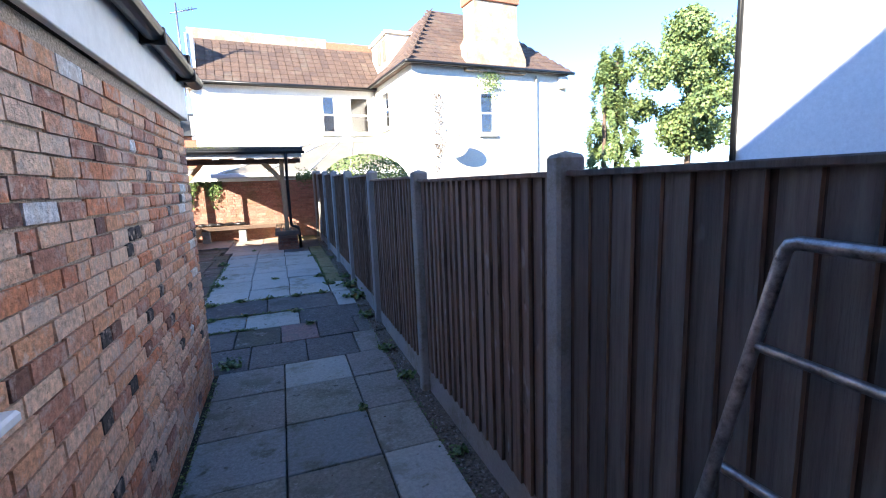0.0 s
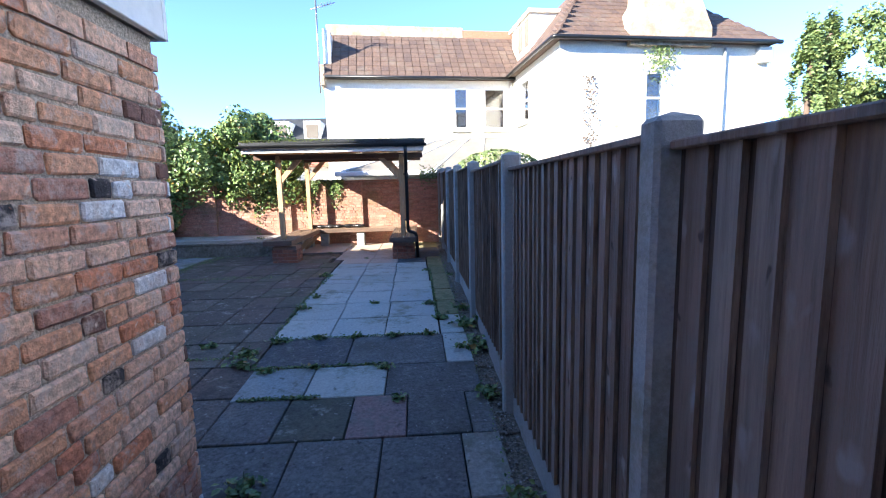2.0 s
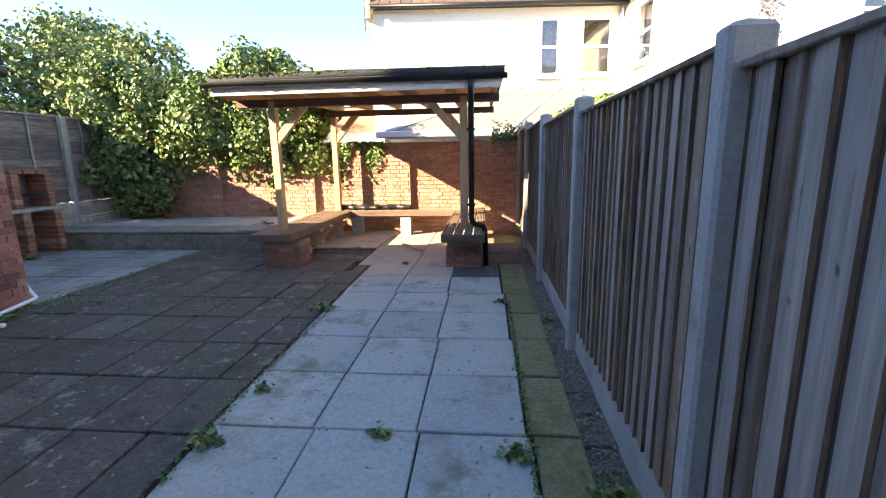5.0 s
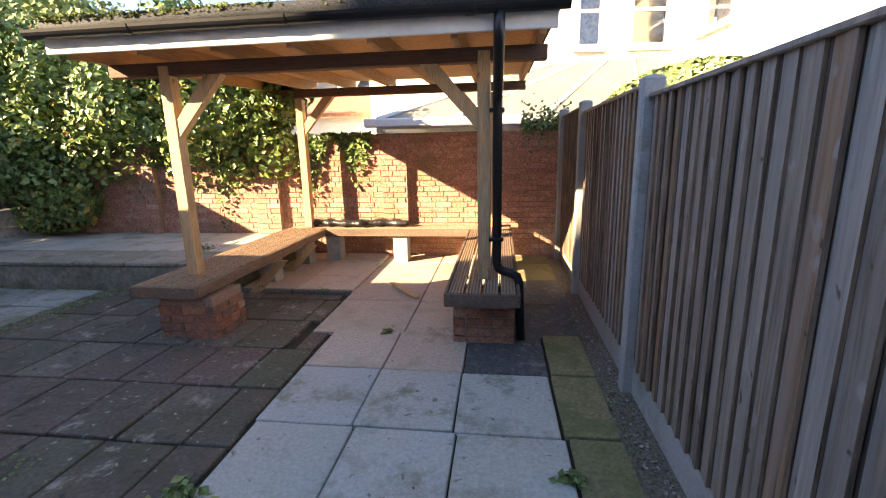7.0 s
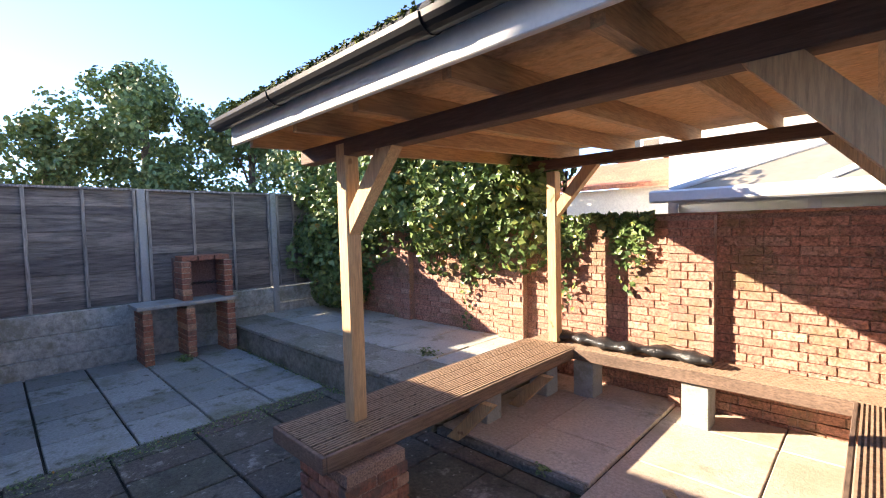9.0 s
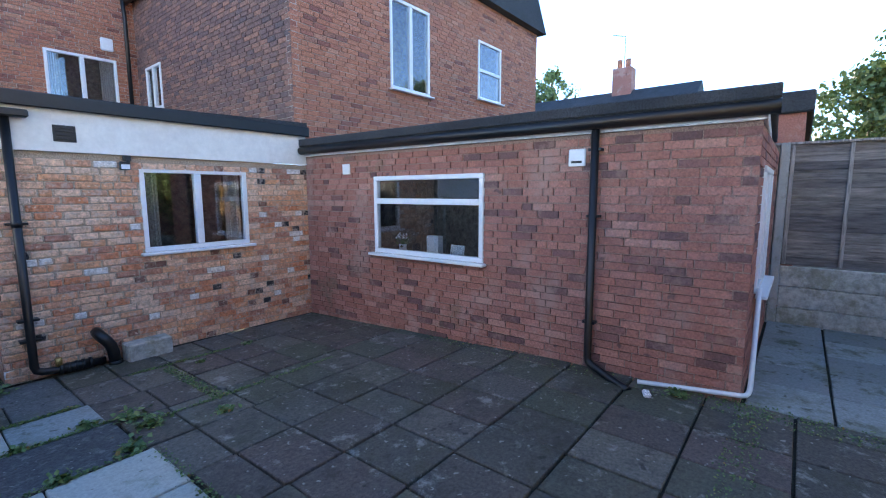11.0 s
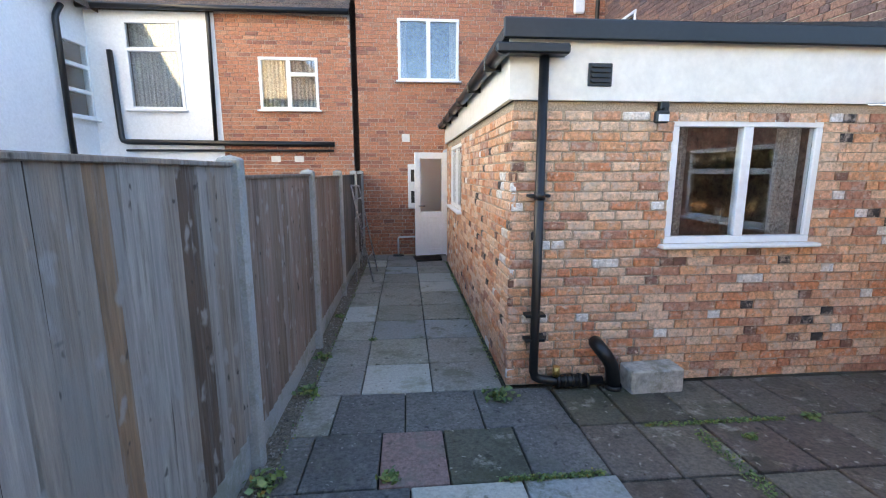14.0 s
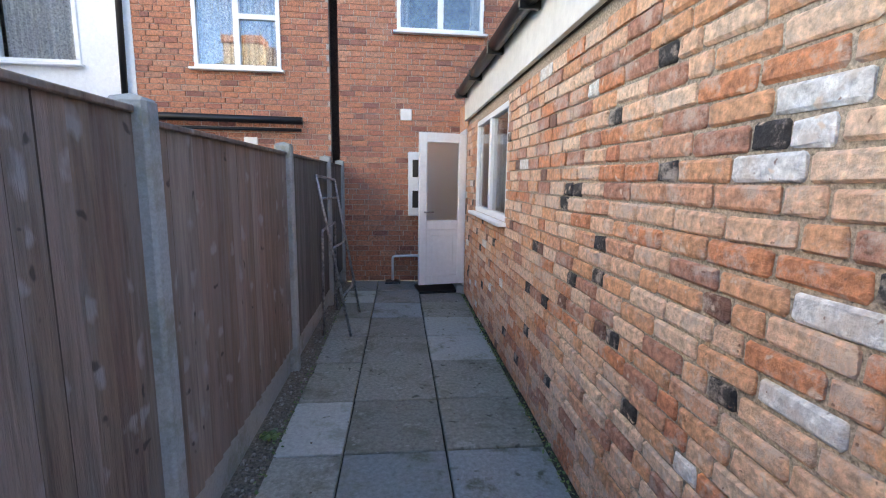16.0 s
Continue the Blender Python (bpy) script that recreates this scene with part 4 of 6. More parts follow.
# ---------------------------------------------------------------- close-board fence
POSTS = [-2.83, -1.6, 0.25, 2.12, 3.98, 5.94, 7.84, 9.75, 11.69, 13.2]


def fence_top(y):
    return 1.69 + max(0.0, y - 2.2) * 0.035


def fence():
    root = thing("fence", (0, 0, 0), "weathered brown close-board fence with concrete posts and gravel boards", "fence")
    rng = random.Random(5)
    for y in POSTS:
        h = fence_top(y) + 0.05
        z0 = ground_z(y) - 0.05
        b = boxes("post", [(-0.085, 0.035, -0.043, 0.043, 0, h - z0)], 0.012)
        part(root, "post", b, M_CONC, (1.13, y, z0), "grey concrete post")
        cap = solid("post_cap", [(-0.073, -0.032, 0), (0.024, -0.032, 0), (0.024, 0.032, 0), (-0.073, 0.032, 0), (-0.025, 0, 0.015)], [(0, 1, 4), (1, 2, 4), (2, 3, 4), (3, 0, 4), (0, 3, 2, 1)])
        part(root, "post_cap", cap, M_CONC, (1.13, y, h))
    for y0, y1 in zip(POSTS, POSTS[1:]):
        mid = (y0 + y1) / 2
        g0 = ground_z(mid)
        part(root, "gravel_board", boxes("gravel_board", [(1.105, 1.155, y0 + 0.05, y1 - 0.05, g0 - 0.06, g0 + 0.19)], 0.006), M_CONC, label="grey concrete gravel board")
        top, low = fence_top(mid), g0 + 0.19
        n = max(3, round((y1 - y0 - 0.1) / 0.098))
        w = (y1 - y0 - 0.1) / n
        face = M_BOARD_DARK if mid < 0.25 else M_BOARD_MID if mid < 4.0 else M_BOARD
        kinds = []
        # bare varies the width of the dark strip painted as overlap shade.
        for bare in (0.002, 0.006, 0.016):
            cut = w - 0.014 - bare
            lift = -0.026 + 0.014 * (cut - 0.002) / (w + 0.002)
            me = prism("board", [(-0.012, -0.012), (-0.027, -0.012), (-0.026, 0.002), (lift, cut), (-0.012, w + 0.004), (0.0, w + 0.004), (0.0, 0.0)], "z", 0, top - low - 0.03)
            for m in (face, M_BOARD_EDGE, M_BOARD_JOINT_SHADE):
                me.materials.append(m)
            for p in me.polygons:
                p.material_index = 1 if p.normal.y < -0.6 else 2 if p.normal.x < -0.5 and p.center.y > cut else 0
            kinds.append(me)
        for k in range(n):
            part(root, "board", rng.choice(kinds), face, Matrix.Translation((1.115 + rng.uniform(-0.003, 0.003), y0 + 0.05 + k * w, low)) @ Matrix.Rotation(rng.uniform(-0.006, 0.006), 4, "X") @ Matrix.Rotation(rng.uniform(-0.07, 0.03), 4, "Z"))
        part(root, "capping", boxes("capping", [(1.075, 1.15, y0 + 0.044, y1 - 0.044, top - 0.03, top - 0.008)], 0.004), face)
        for z in (low + 0.25, top - 0.4):
            part(root, "rail", boxes("rail", [(1.118, 1.165, y0 + 0.05, y1 - 0.05, z, z + 0.08)]), M_BATTEN)


fence()


def trolley():
    """Tubular frame leaning on the fence."""
    t = thing("clothes_airer", (0, 0, 0), "old grey tubular metal airer leaning on the fence", "airer")
    top_a, foot_a, top_b, foot_b = Vector((1.03, -0.58, 1.52)), Vector((0.72, -0.42, 0.02)), Vector((1.03, -1.75, 1.48)), Vector((0.70, -1.2, 0.02))
    part(t, "frame", tube("frame", [foot_a, top_a, top_b, foot_b], 0.014, 8), M_STEEL)
    for s in (0.86, 0.55, 0.25):
        part(t, "bar", tube("bar", [foot_a.lerp(top_a, s), foot_a.lerp(top_a, s).lerp(foot_b.lerp(top_b, s), 0.5) - Vector((0.03, 0, 0)), foot_b.lerp(top_b, s)], 0.011, 8), M_STEEL)
    part(t, "leg", tube("leg", [(0.98, -0.48, 0.02), (0.97, -0.5, 1.02), (0.97, -1.3, 1.02), (0.98, -1.35, 0.02)], 0.012, 8), M_STEEL)


trolley()

# ---------------------------------------------------------------- pergola with benches
PX0, PX1, PY0, PY1 = -2.36, 0.17, 10.57, 13.0
SEAT = 0.62


def pergola():
    root = thing("pergola", (0, 0, 0), "open timber pergola with felted lean-to roof on the patio", "pergola")
    for x in (PX0, PX1):
        for y in (PY0, PY1):
            part(root, "post", boxes("post", [(-0.05, 0.05, -0.05, 0.05, 0, 1.72)], 0.006), M_PINE, (x, y, SEAT), "pale planed pine post")
    part(root, "beam", boxes("beam", [(-2.84, 0.62, PY0 - 0.05, PY0 + 0.05, 2.26, 2.36)], 0.005), M_BEAM, label="dark stained front beam")
    part(root, "beam", boxes("beam", [(-2.7, 0.6, PY1 - 0.05, PY1 + 0.05, 2.36, 2.46)], 0.005), M_BEAM, label="dark stained back beam")
    rise = (2.46 - 2.36) / (PY1 - PY0)
    for k in range(7):
        x = -2.82 + k * 0.562
        y0, y1 = 10.18, 13.32
        z0, z1 = 2.36 + rise * (y0 - PY0), 2.36 + rise * (y1 - PY0)
        r = prism("rafter", [(y0, z0), (y1, z1), (y1, z1 + 0.12), (y0, z0 + 0.12)], "x", x - 0.022, x + 0.022)
        part(root, "rafter", r, M_PINE_H)
    y0, y1 = 10.15, 13.4
    z0, z1 = 2.481 + rise * (y0 - PY0), 2.481 + rise * (y1 - PY0)
    part(root, "roof_sheet", prism("roof_sheet", [(y0, z0), (y1, z1), (y1, z1 + 0.015), (y0, z0 + 0.015)], "x", -2.9, 0.62), M_OSB, label="orange strand board roof deck")
    part(root, "felt", prism("felt", [(y0 - 0.03, z0 + 0.016), (y1, z1 + 0.016), (y1, z1 + 0.03), (y0 - 0.03, z0 + 0.07)], "x", -2.95, 0.66), M_FELT, label="grey roofing felt")
    part(root, "fascia", boxes("fascia", [(-2.92, 0.64, 10.1, 10.13, 2.36, 2.49)], 0.004), M_FASCIA, label="pale fascia board")
    outline = [(10.045 + 0.055 * math.cos(math.pi + math.pi * k / 9), 2.5 + 0.055 * math.sin(math.pi + math.pi * k / 9)) for k in range(10)]
    outline += [(10.045 + 0.047 * math.cos(2 * math.pi - math.pi * k / 9), 2.5 + 0.047 * math.sin(2 * math.pi - math.pi * k / 9)) for k in range(10)]
    part(root, "gutter", prism("gutter", outline, "x", -2.98, 0.7), M_BLACK, label="black plastic gutter")
    for x in (-2.2, -1.1, 0.1):
        part(root, "gutter_joint", prism("gutter_joint", [(10.045 + 0.06 * math.cos(math.pi + math.pi * k / 9), 2.5 + 0.06 * math.sin(math.pi + math.pi * k / 9)) for k in range(10)], "x", x - 0.03, x + 0.03), M_BLACK)
    part(root, "felt_roll", tube("felt_roll", [(-2.96, 10.16, 2.56), (-1.4, 10.15, 2.575), (0.67, 10.16, 2.56)], 0.05, 10), M_FELT, label="rolled grey felt edge")
    for x, s in ((PX0, 1), (PX1, -1)):
        for y, top in ((PY0, 2.26), (PY1, 2.36)):
            me = prism("brace", [(x + s * 0.03, top - 0.5), (x + s * 0.03, top - 0.36), (x + s * 0.34, top), (x + s * 0.48, top)], "y", y - 0.04, y + 0.04)
            part(root, "brace", me, M_PINE)
    rng = random.Random(12)
    part(root, "moss", leaf_cloud("moss", 4200, lambda q: ((q.uniform(-2.95, -1.2 if q.random() < 0.8 else 0.7), 10.1 + q.uniform(0, 0.1), 2.6 + q.uniform(-0.03, 0.015)), (0, -0.6, 1)), 0.024, rng), M_MOSS, label="green moss on the roof edge")
    d = thing("downpipe", (0, 0, 0), "black plastic downpipe beside the pergola post", "drainpipe")
    part(d, "pipe", tube("pipe", [(0.28, 10.05, 2.48), (0.28, 10.05, 2.3), (0.27, 10.46, 2.0), (0.27, 10.47, 0.72), (0.44, 10.46, 0.68), (0.46, 10.44, 0.16)], 0.036), M_BLACK)
    for z in (0.95, 1.9):
        part(d, "clip", boxes("clip", [(0.21, 0.32, 10.43, 10.54, z, z + 0.03)], 0.006), M_BLACK)


pergola()


def brick_pier(x0, x1, y0, y1, top, group):
    root = thing("brick_pier", (x0, y0, 0.13), "rough red brick pier under the bench", "pier", group)
    rng = random.Random(int(x0 * 100) + 900)
    part(root, "core", boxes("core", [(0.015, x1 - x0 - 0.015, 0.015, y1 - y0 - 0.015, 0, top - 0.135)]), M_MORTAR_PINK)
    w, d = x1 - x0, y1 - y0
    rows = int((top - 0.13) / 0.075)
    for r in range(rows):
        z = r * 0.075 + 0.004
        for side in range(4):
            run = w if side < 2 else d
            x = 0.0 if r % 2 else -0.11
            while x < run - 0.02:
                a, b = max(x, 0.0), min(x + 0.205, run)
                if b - a > 0.03:
                    j = rng.uniform(-0.008, 0.006)
                    if side == 0: bx = (a, b, j, 0.09, z, z + 0.064)
                    elif side == 1: bx = (a, b, d - 0.09, d - j, z, z + 0.064)
                    elif side == 2: bx = (j, 0.09, a, b, z, z + 0.064)
                    else: bx = (w - 0.09, w - j, a, b, z, z + 0.064)
                    part(root, "brick", boxes("brick", [bx], 0.006), M_PIER)
                x += 0.216


def bench(m, length, width, label, planks):
    root = thing("bench", m, label, "bench", "benches round the pergola")
    w = width / planks
    for k in range(planks):
        items = [(k * w + 0.011, (k + 1) * w - 0.011, 0.0, length, -0.034, -0.009)]
        g = 5
        gw = (w - 0.022) / (2 * g - 1)
        items += [(k * w + 0.011 + 2 * i * gw, k * w + 0.011 + (2 * i + 1) * gw, 0.0, length, -0.009, 0.0) for i in range(g)]
        me = boxes("plank", items)
        me.materials.append(M_DECK)
        me.materials.append(M_BOARD_EDGE)
        # Only ridge tops keep the deck tone; grooves and sides carry painted shade.
        for p in me.polygons:
            p.material_index = 0 if p.index >= 6 and p.normal.z > 0.5 else 1
        part(root, "plank", me, M_DECK)
    part(root, "apron", boxes("apron", [(-0.02, width + 0.02, -0.025, 0.0, -0.1, -0.004), (-0.025, 0.0, 0.0, length, -0.1, -0.004), (width, width + 0.025, 0.0, length, -0.1, -0.004)], 0.004), M_APRON)


brick_pier(-2.52, -2.02, 10.26, 10.7, SEAT - 0.12, "brick piers of the benches")
brick_pier(-0.07, 0.4, 10.36, 10.78, SEAT - 0.12, "brick piers of the benches")
bench(pose(-2.65, 10.19, SEAT), 2.75, 0.54, "grooved brown decking bench on brick and block legs", 4)
bench(pose(-0.09, 10.17, SEAT), 2.7, 0.51, "grooved brown decking bench beside the fence", 4)
bench(pose(0.42, 12.88, SEAT - 0.004, 0, 0, 90), 3.05, 0.38, "brown plank bench along the brick wall", 2)


def block_legs():
    leg = single("block_leg", boxes("block_leg", [(-0.1, 0.1, -0.1, 0.1, 0, 0.36)], 0.008), M_CONC, "grey concrete block leg under the bench", "block", pose(-1.05, 13.0, 0.14), "block legs")
    for x, y, a in ((-2.4, 11.9, 0), (-2.35, 12.75, 0), (0.17, 12.6, 0), (-2.0, 12.98, 0)):
        copy_thing(leg, pose(x, y, 0.14, 0, 0, a))
    for y in (11.5, 12.3):
        b = prism("bench_brace", [(-0.25, 0.0), (-0.13, 0.0), (0.22, 0.36), (0.1, 0.36)], "y", -0.03, 0.03)
        single("bench_brace", b, M_PINE, "diagonal timber brace under the bench", "brace", pose(-2.2, y, 0.15), "bench braces")
    vs, fs = [], []
    rng = random.Random(6)
    n, s = 30, 12
    for i in range(n):
        x = -2.4 + 1.45 * i / (n - 1)
        r = 0.055 * (1 + 0.25 * math.sin(i * 1.3)) * (0.6 if i in (0, n - 1) else 1)
        for k in range(s):
            a = 2 * math.pi * k / s
            q = r * (1 + rng.uniform(-0.18, 0.18))
            vs.append((x, 13.06 + 0.04 * math.sin(i * 0.35) + 1.5 * q * math.cos(a), SEAT + 0.052 + 0.85 * q * math.sin(a)))
            if i:
                o = (i - 1) * s
                fs.append((o + k, o + (k + 1) % s, o + s + (k + 1) % s, o + s + k))
    fs += [tuple(range(s)), tuple(range((n - 1) * s, n * s))]
    me = solid("rolled_sheet", vs, fs)
    for p in me.polygons:
        p.use_smooth = True
    single("rolled_sheet", me, M_TARP, "rolled black plastic sheet lying on the bench", "sheet")
    single("timber_offcut", boxes("timber_offcut", [(-0.03, 0.03, -0.3, 0.3, 0, 0.02)], 0.003), M_PINE, "pale strip of wood on the paving", "timber", pose(-0.72, 11.55, 0.18, 0, 0, 38))


block_legs()

# ---------------------------------------------------------------- garden wall, raised terrace, side fence, barbecue
brick_wall("wall_garden", (-7.3, 13.35, 0.1), 0, 8.4, 1.76, [], M_WALLBRICK, M_MORTAR_PINK, 0.2, "red brick garden wall with green staining")
structure("wall_coping", boxes("wall_coping", [(-7.3, 1.1, 13.345, 13.56, 1.86, 1.885)], 0.006), M_WALLBRICK, "flat brick coping")
for px in (-5.25, -3.28, -1.36):
    brick_wall("pier_wall", (px, 13.25, 0.1), 0, 0.36, 1.76, [], M_WALLBRICK, M_MORTAR_PINK, 0.1, "brick pier of the garden wall")

TERRACE = 0.47


def terrace():
    b = [(-7.25, -2.72, 11.6, 13.34, 0.0, TERRACE - 0.045)]
    structure("terrace", boxes("terrace", b), M_CONC, "raised terrace base")
    structure("terrace_edge", boxes("terrace_edge", [(-7.25, -2.72, 11.48, 11.6, 0.05, TERRACE - 0.05), (-2.72, -2.62, 11.48, 13.3, 0.05, TERRACE - 0.05)], 0.012), M_STAINED, "grey concrete edge of the raised terrace")
    structure("inner_step", boxes("inner_step", [(-2.6, -1.3, 11.5, 11.56, 0.1, 0.172)], 0.01), M_DARK, "low dark stone edging")


terrace()


def side_fence():
    root = thing("side_fence", (0, 0, 0), "dark horizontal lap fence on rock-faced concrete boards", "fence")
    ys = [6.9, 8.68, 10.48, 12.32, 13.3]
    for y in ys:
        part(root, "post", boxes("post", [(-7.29, -7.17, y - 0.05, y + 0.05, 0.05, 2.44)], 0.01), M_CONC)
    rng = random.Random(2)
    for y0, y1 in zip(ys, ys[1:]):
        for k in range(3):
            part(root, "gravel_board", boxes("gravel_board", [(-7.25, -7.2, y0 + 0.05, y1 - 0.05, 0.08 + k * 0.27, 0.345 + k * 0.27)], 0.012), M_CONC_ROCK)
        n = 14
        me = prism("board", [(0.0, 0.0), (0.022, 0.0), (0.008, 0.125), (0.0, 0.125)], "y", y0 + 0.05, y1 - 0.05)
        for k in range(n):
            part(root, "board", me, M_DARKPANEL, (-7.235 + rng.uniform(-0.003, 0.004), 0, 0.91 + k * 0.107 + rng.uniform(-0.006, 0.006)))
        for k in range(4):
            y = y0 + 0.08 + (y1 - y0 - 0.16) * k / 3
            part(root, "batten", boxes("batten", [(-7.205, -7.185, y - 0.02, y + 0.02, 0.91, 2.42)], 0.003), M_BATTEN)
        part(root, "capping", boxes("capping", [(-7.25, -7.17, y0 + 0.05, y1 - 0.05, 2.41, 2.44)], 0.004), M_BATTEN)


side_fence()


def barbecue():
    root = thing("barbecue", (-6.9, 10.3, 0.14), "brick-built barbecue with concrete shelf and three piers", "barbecue")
    rng = random.Random(9)
    def stack(x0, x1, y0, y1, z0, z1):
        r = 0
        while z0 + (r + 1) * 0.075 <= z1 + 0.01:
            z, j = z0 + r * 0.075, rng.uniform(-0.006, 0.006)
            part(root, "brick", boxes("brick", [(x0 + j, x1 + j, y0, y1, z + 0.005, z + 0.07)], 0.005), M_PIER)
            r += 1
        part(root, "mortar", boxes("mortar", [(x0 + 0.012, x1 - 0.012, y0 + 0.012, y1 - 0.012, z0, z1 - 0.004)]), M_MORTAR)
    for y in (0.0, 0.5, 1.02):
        stack(-0.15, 0.3, y, y + 0.11, 0.0, 0.72)
    part(root, "shelf", boxes("shelf", [(-0.2, 0.34, -0.06, 1.16, 0.72, 0.77)], 0.006), M_CONC, label="grey concrete shelf")
    stack(-0.1, 0.25, 0.48, 0.6, 0.77, 1.3)
    stack(-0.1, 0.25, 1.02, 1.13, 0.77, 1.3)
    part(root, "back", boxes("back", [(-0.2, -0.12, 0.48, 1.13, 0.77, 1.34)]), M_DARKBRICK)
    for k in range(3):
        part(root, "brick", boxes("brick", [(-0.1, 0.22, 0.5 + k * 0.21, 0.69 + k * 0.21, 1.3, 1.37)], 0.005), M_PIER)
    for k in range(9):
        part(root, "grate_bar", tube("grate_bar", [(-0.1, 0.62 + k * 0.048, 0.98), (0.25, 0.62 + k * 0.048, 0.98)], 0.006, 6), M_BLACK)


barbecue()


def hedge():
    rng = random.Random(21)
    root = thing("ivy_hedge", (-4.6, 13.4, 0.5), "dense green ivy and climber tumbling over the brick wall", "hedge")
    lumps = []
    for _ in range(190):
        x = rng.uniform(-2.6, 1.95)
        top = 3.4 - 0.5 * max(0, x - 1.0) + 0.15 * math.sin(x * 2.1) + rng.uniform(-0.25, 0.1)
        low = (0.6 + 0.1 * rng.random()) if x < -1.2 else 1.45 + 0.2 * rng.random()
        z = rng.uniform(low, top) - 0.5
        lumps.append((x, rng.uniform(-0.6, 0.25) * (1.0 if x < 1 else 0.5), z, rng.uniform(0.22, 0.42)))
    def place(q):
        x, y, z, r = q.choice(lumps)
        d = Vector((q.gauss(0, 1), q.gauss(0, 1), q.gauss(0, 1))).normalized()
        return (x + d.x * r, y + d.y * r, z + d.z * r), d
    part(root, "leaves", leaf_cloud("leaves", 46000, place, 0.085, rng), M_LEAF)
    for k in range(14):
        x = -2.5 + k * 0.36
        part(root, "stem", tube("stem", [(x, 0.35, -0.4), (x + rng.uniform(-0.2, 0.2), 0.3, 0.8), (x + rng.uniform(-0.3, 0.3), 0.1, 1.9)], 0.018, 6), M_BARK)
    trail = thing("trailing_ivy", (-2.6, 13.33, 1.8), "thin ivy trails hanging down the brick wall", "ivy")
    def drop(q):
        x = q.uniform(-1.3, 1.1)
        depth = abs(q.gauss(0, 0.42)) * (1.1 - 0.5 * x) * (0.55 + 0.45 * math.sin(x * 9.0))
        return (x, -q.uniform(0.01, 0.06), 0.1 - depth), (0, -1, 0)
    part(trail, "leaves", leaf_cloud("leaves", 2200, drop, 0.06, rng), M_LEAF)
    corner = thing("climber", (0.9, 13.45, 1.7), "small climber spilling over the wall corner", "climber")
    part(corner, "leaves", leaf_cloud("leaves", 1500, lambda q: ((q.uniform(-0.32, 0.32), q.gauss(0, 0.1), 0.16 + abs(q.gauss(0, 0.14)) - 0.45 * (q.random() < 0.2) * q.random()), (0, -0.5, 0.5)), 0.05, rng), M_LEAF)
    shrub = thing("shrub", (2.6, 12.6, 1.2), "yellow-green shrub behind the fence", "shrub")
    def bush(q):
        d = Vector((q.gauss(0, 1), q.gauss(0, 1), q.gauss(0, 1))).normalized()
        return (d.x * 1.3, d.y * 0.9, 0.5 + d.z * 0.85), d
    part(shrub, "leaves", leaf_cloud("leaves", 4500, bush, 0.08, rng), M_LEAF2)
    part(shrub, "stem", tube("stem", [(0, 0, -1.1), (0.1, 0, 0.4)], 0.04, 8), M_BARK)


hedge()


def tree(name, base, height, spread, label, rng, count, leaf, crown=0.3, slim=1.0):
    root = thing(name, base, label, "tree", "background trees")
    lumps, limbs = [], []
    trunk = tube("trunk", [(0, 0, 0), (0.1, 0.05, height * 0.4), (0.0, 0.1, height * 0.85)], height * 0.018, 8)
    part(root, "trunk", trunk, M_BARK)
    for k in range(64):
        h = height * rng.uniform(crown, 0.97)
        a = rng.uniform(0, 6.28)
        reach = spread * slim * rng.uniform(0.2, 1.0) * math.sin(math.pi * min(0.95, 0.12 + 0.85 * (h / height - crown) / (1 - crown)))
        p = Vector((math.cos(a) * reach, math.sin(a) * reach, h))
        lumps.append((p, spread * rng.uniform(0.14, 0.28)))
        if k < 10:
            part(root, "limb", tube("limb", [(0, 0.05, h * 0.72), tuple(p * 0.5 + Vector((0, 0, h * 0.43))), tuple(p)], height * 0.006, 6), M_BARK)
    def place(q):
        c, r = q.choice(lumps)
        d = Vector((q.gauss(0, 1), q.gauss(0, 1), q.gauss(0, 0.8)))
        d = d.normalized() * (q.random() ** 0.4)
        return c + d * r, d
    part(root, "leaves", leaf_cloud("leaves", count, place, leaf, rng), M_LEAF2)


def conifer(base, height, spread, rng):
    root = thing("conifer", base, "slim pointed green conifer beyond the houses", "tree", "background conifers")
    part(root, "trunk", tube("trunk", [(0, 0, 0), (0, 0, height * 0.9)], 0.12, 8), M_BARK)
    tufts = []
    for _ in range(90):
        h = rng.random() ** 1.3
        a = rng.uniform(0, 6.28)
        r = spread * (1 - h) ** 0.8 * rng.uniform(0.6, 1.05)
        tufts.append(Vector((r * math.cos(a), r * math.sin(a), height * (0.06 + 0.92 * h))))
    def place(q):
        c = q.choice(tufts)
        d = Vector((q.gauss(0, 0.5), q.gauss(0, 0.5), q.gauss(0, 1.0)))
        return c + d * 0.22, (c.x, c.y, 1.0)
    part(root, "leaves", leaf_cloud("leaves", 16000, place, 0.15, rng), M_LEAF2)


RT = random.Random(31)
tree("tree", (-17.8, 12.8, 0), 7.3, 2.8, "broad leafy tree beyond the side fence", RT, 17000, 0.16)
tree("tree", (-16.0, 15.6, 0), 6.2, 2.9, "yellow-green tree beyond the garden fence", RT, 13000, 0.15, 0.2)
tree("tree", (-19.0, 10.3, 0), 5.6, 2.1, "dark leafy tree beyond the side fence", RT, 7000, 0.15, 0.2)
tree("tree", (-11.5, 16.8, 0), 5.4, 2.6, "leafy tree behind the garden wall", RT, 11000, 0.13, 0.15)
tree("tree", (-13.5, 20.0, 0), 6.6, 3.0, "leafy green tree behind the garden", RT, 11000, 0.16, 0.15)
tree("tree", (-28.0, 11.5, 0), 5.0, 2.6, "distant round leafy tree beyond fences", RT, 3500, 0.2, 0.2)
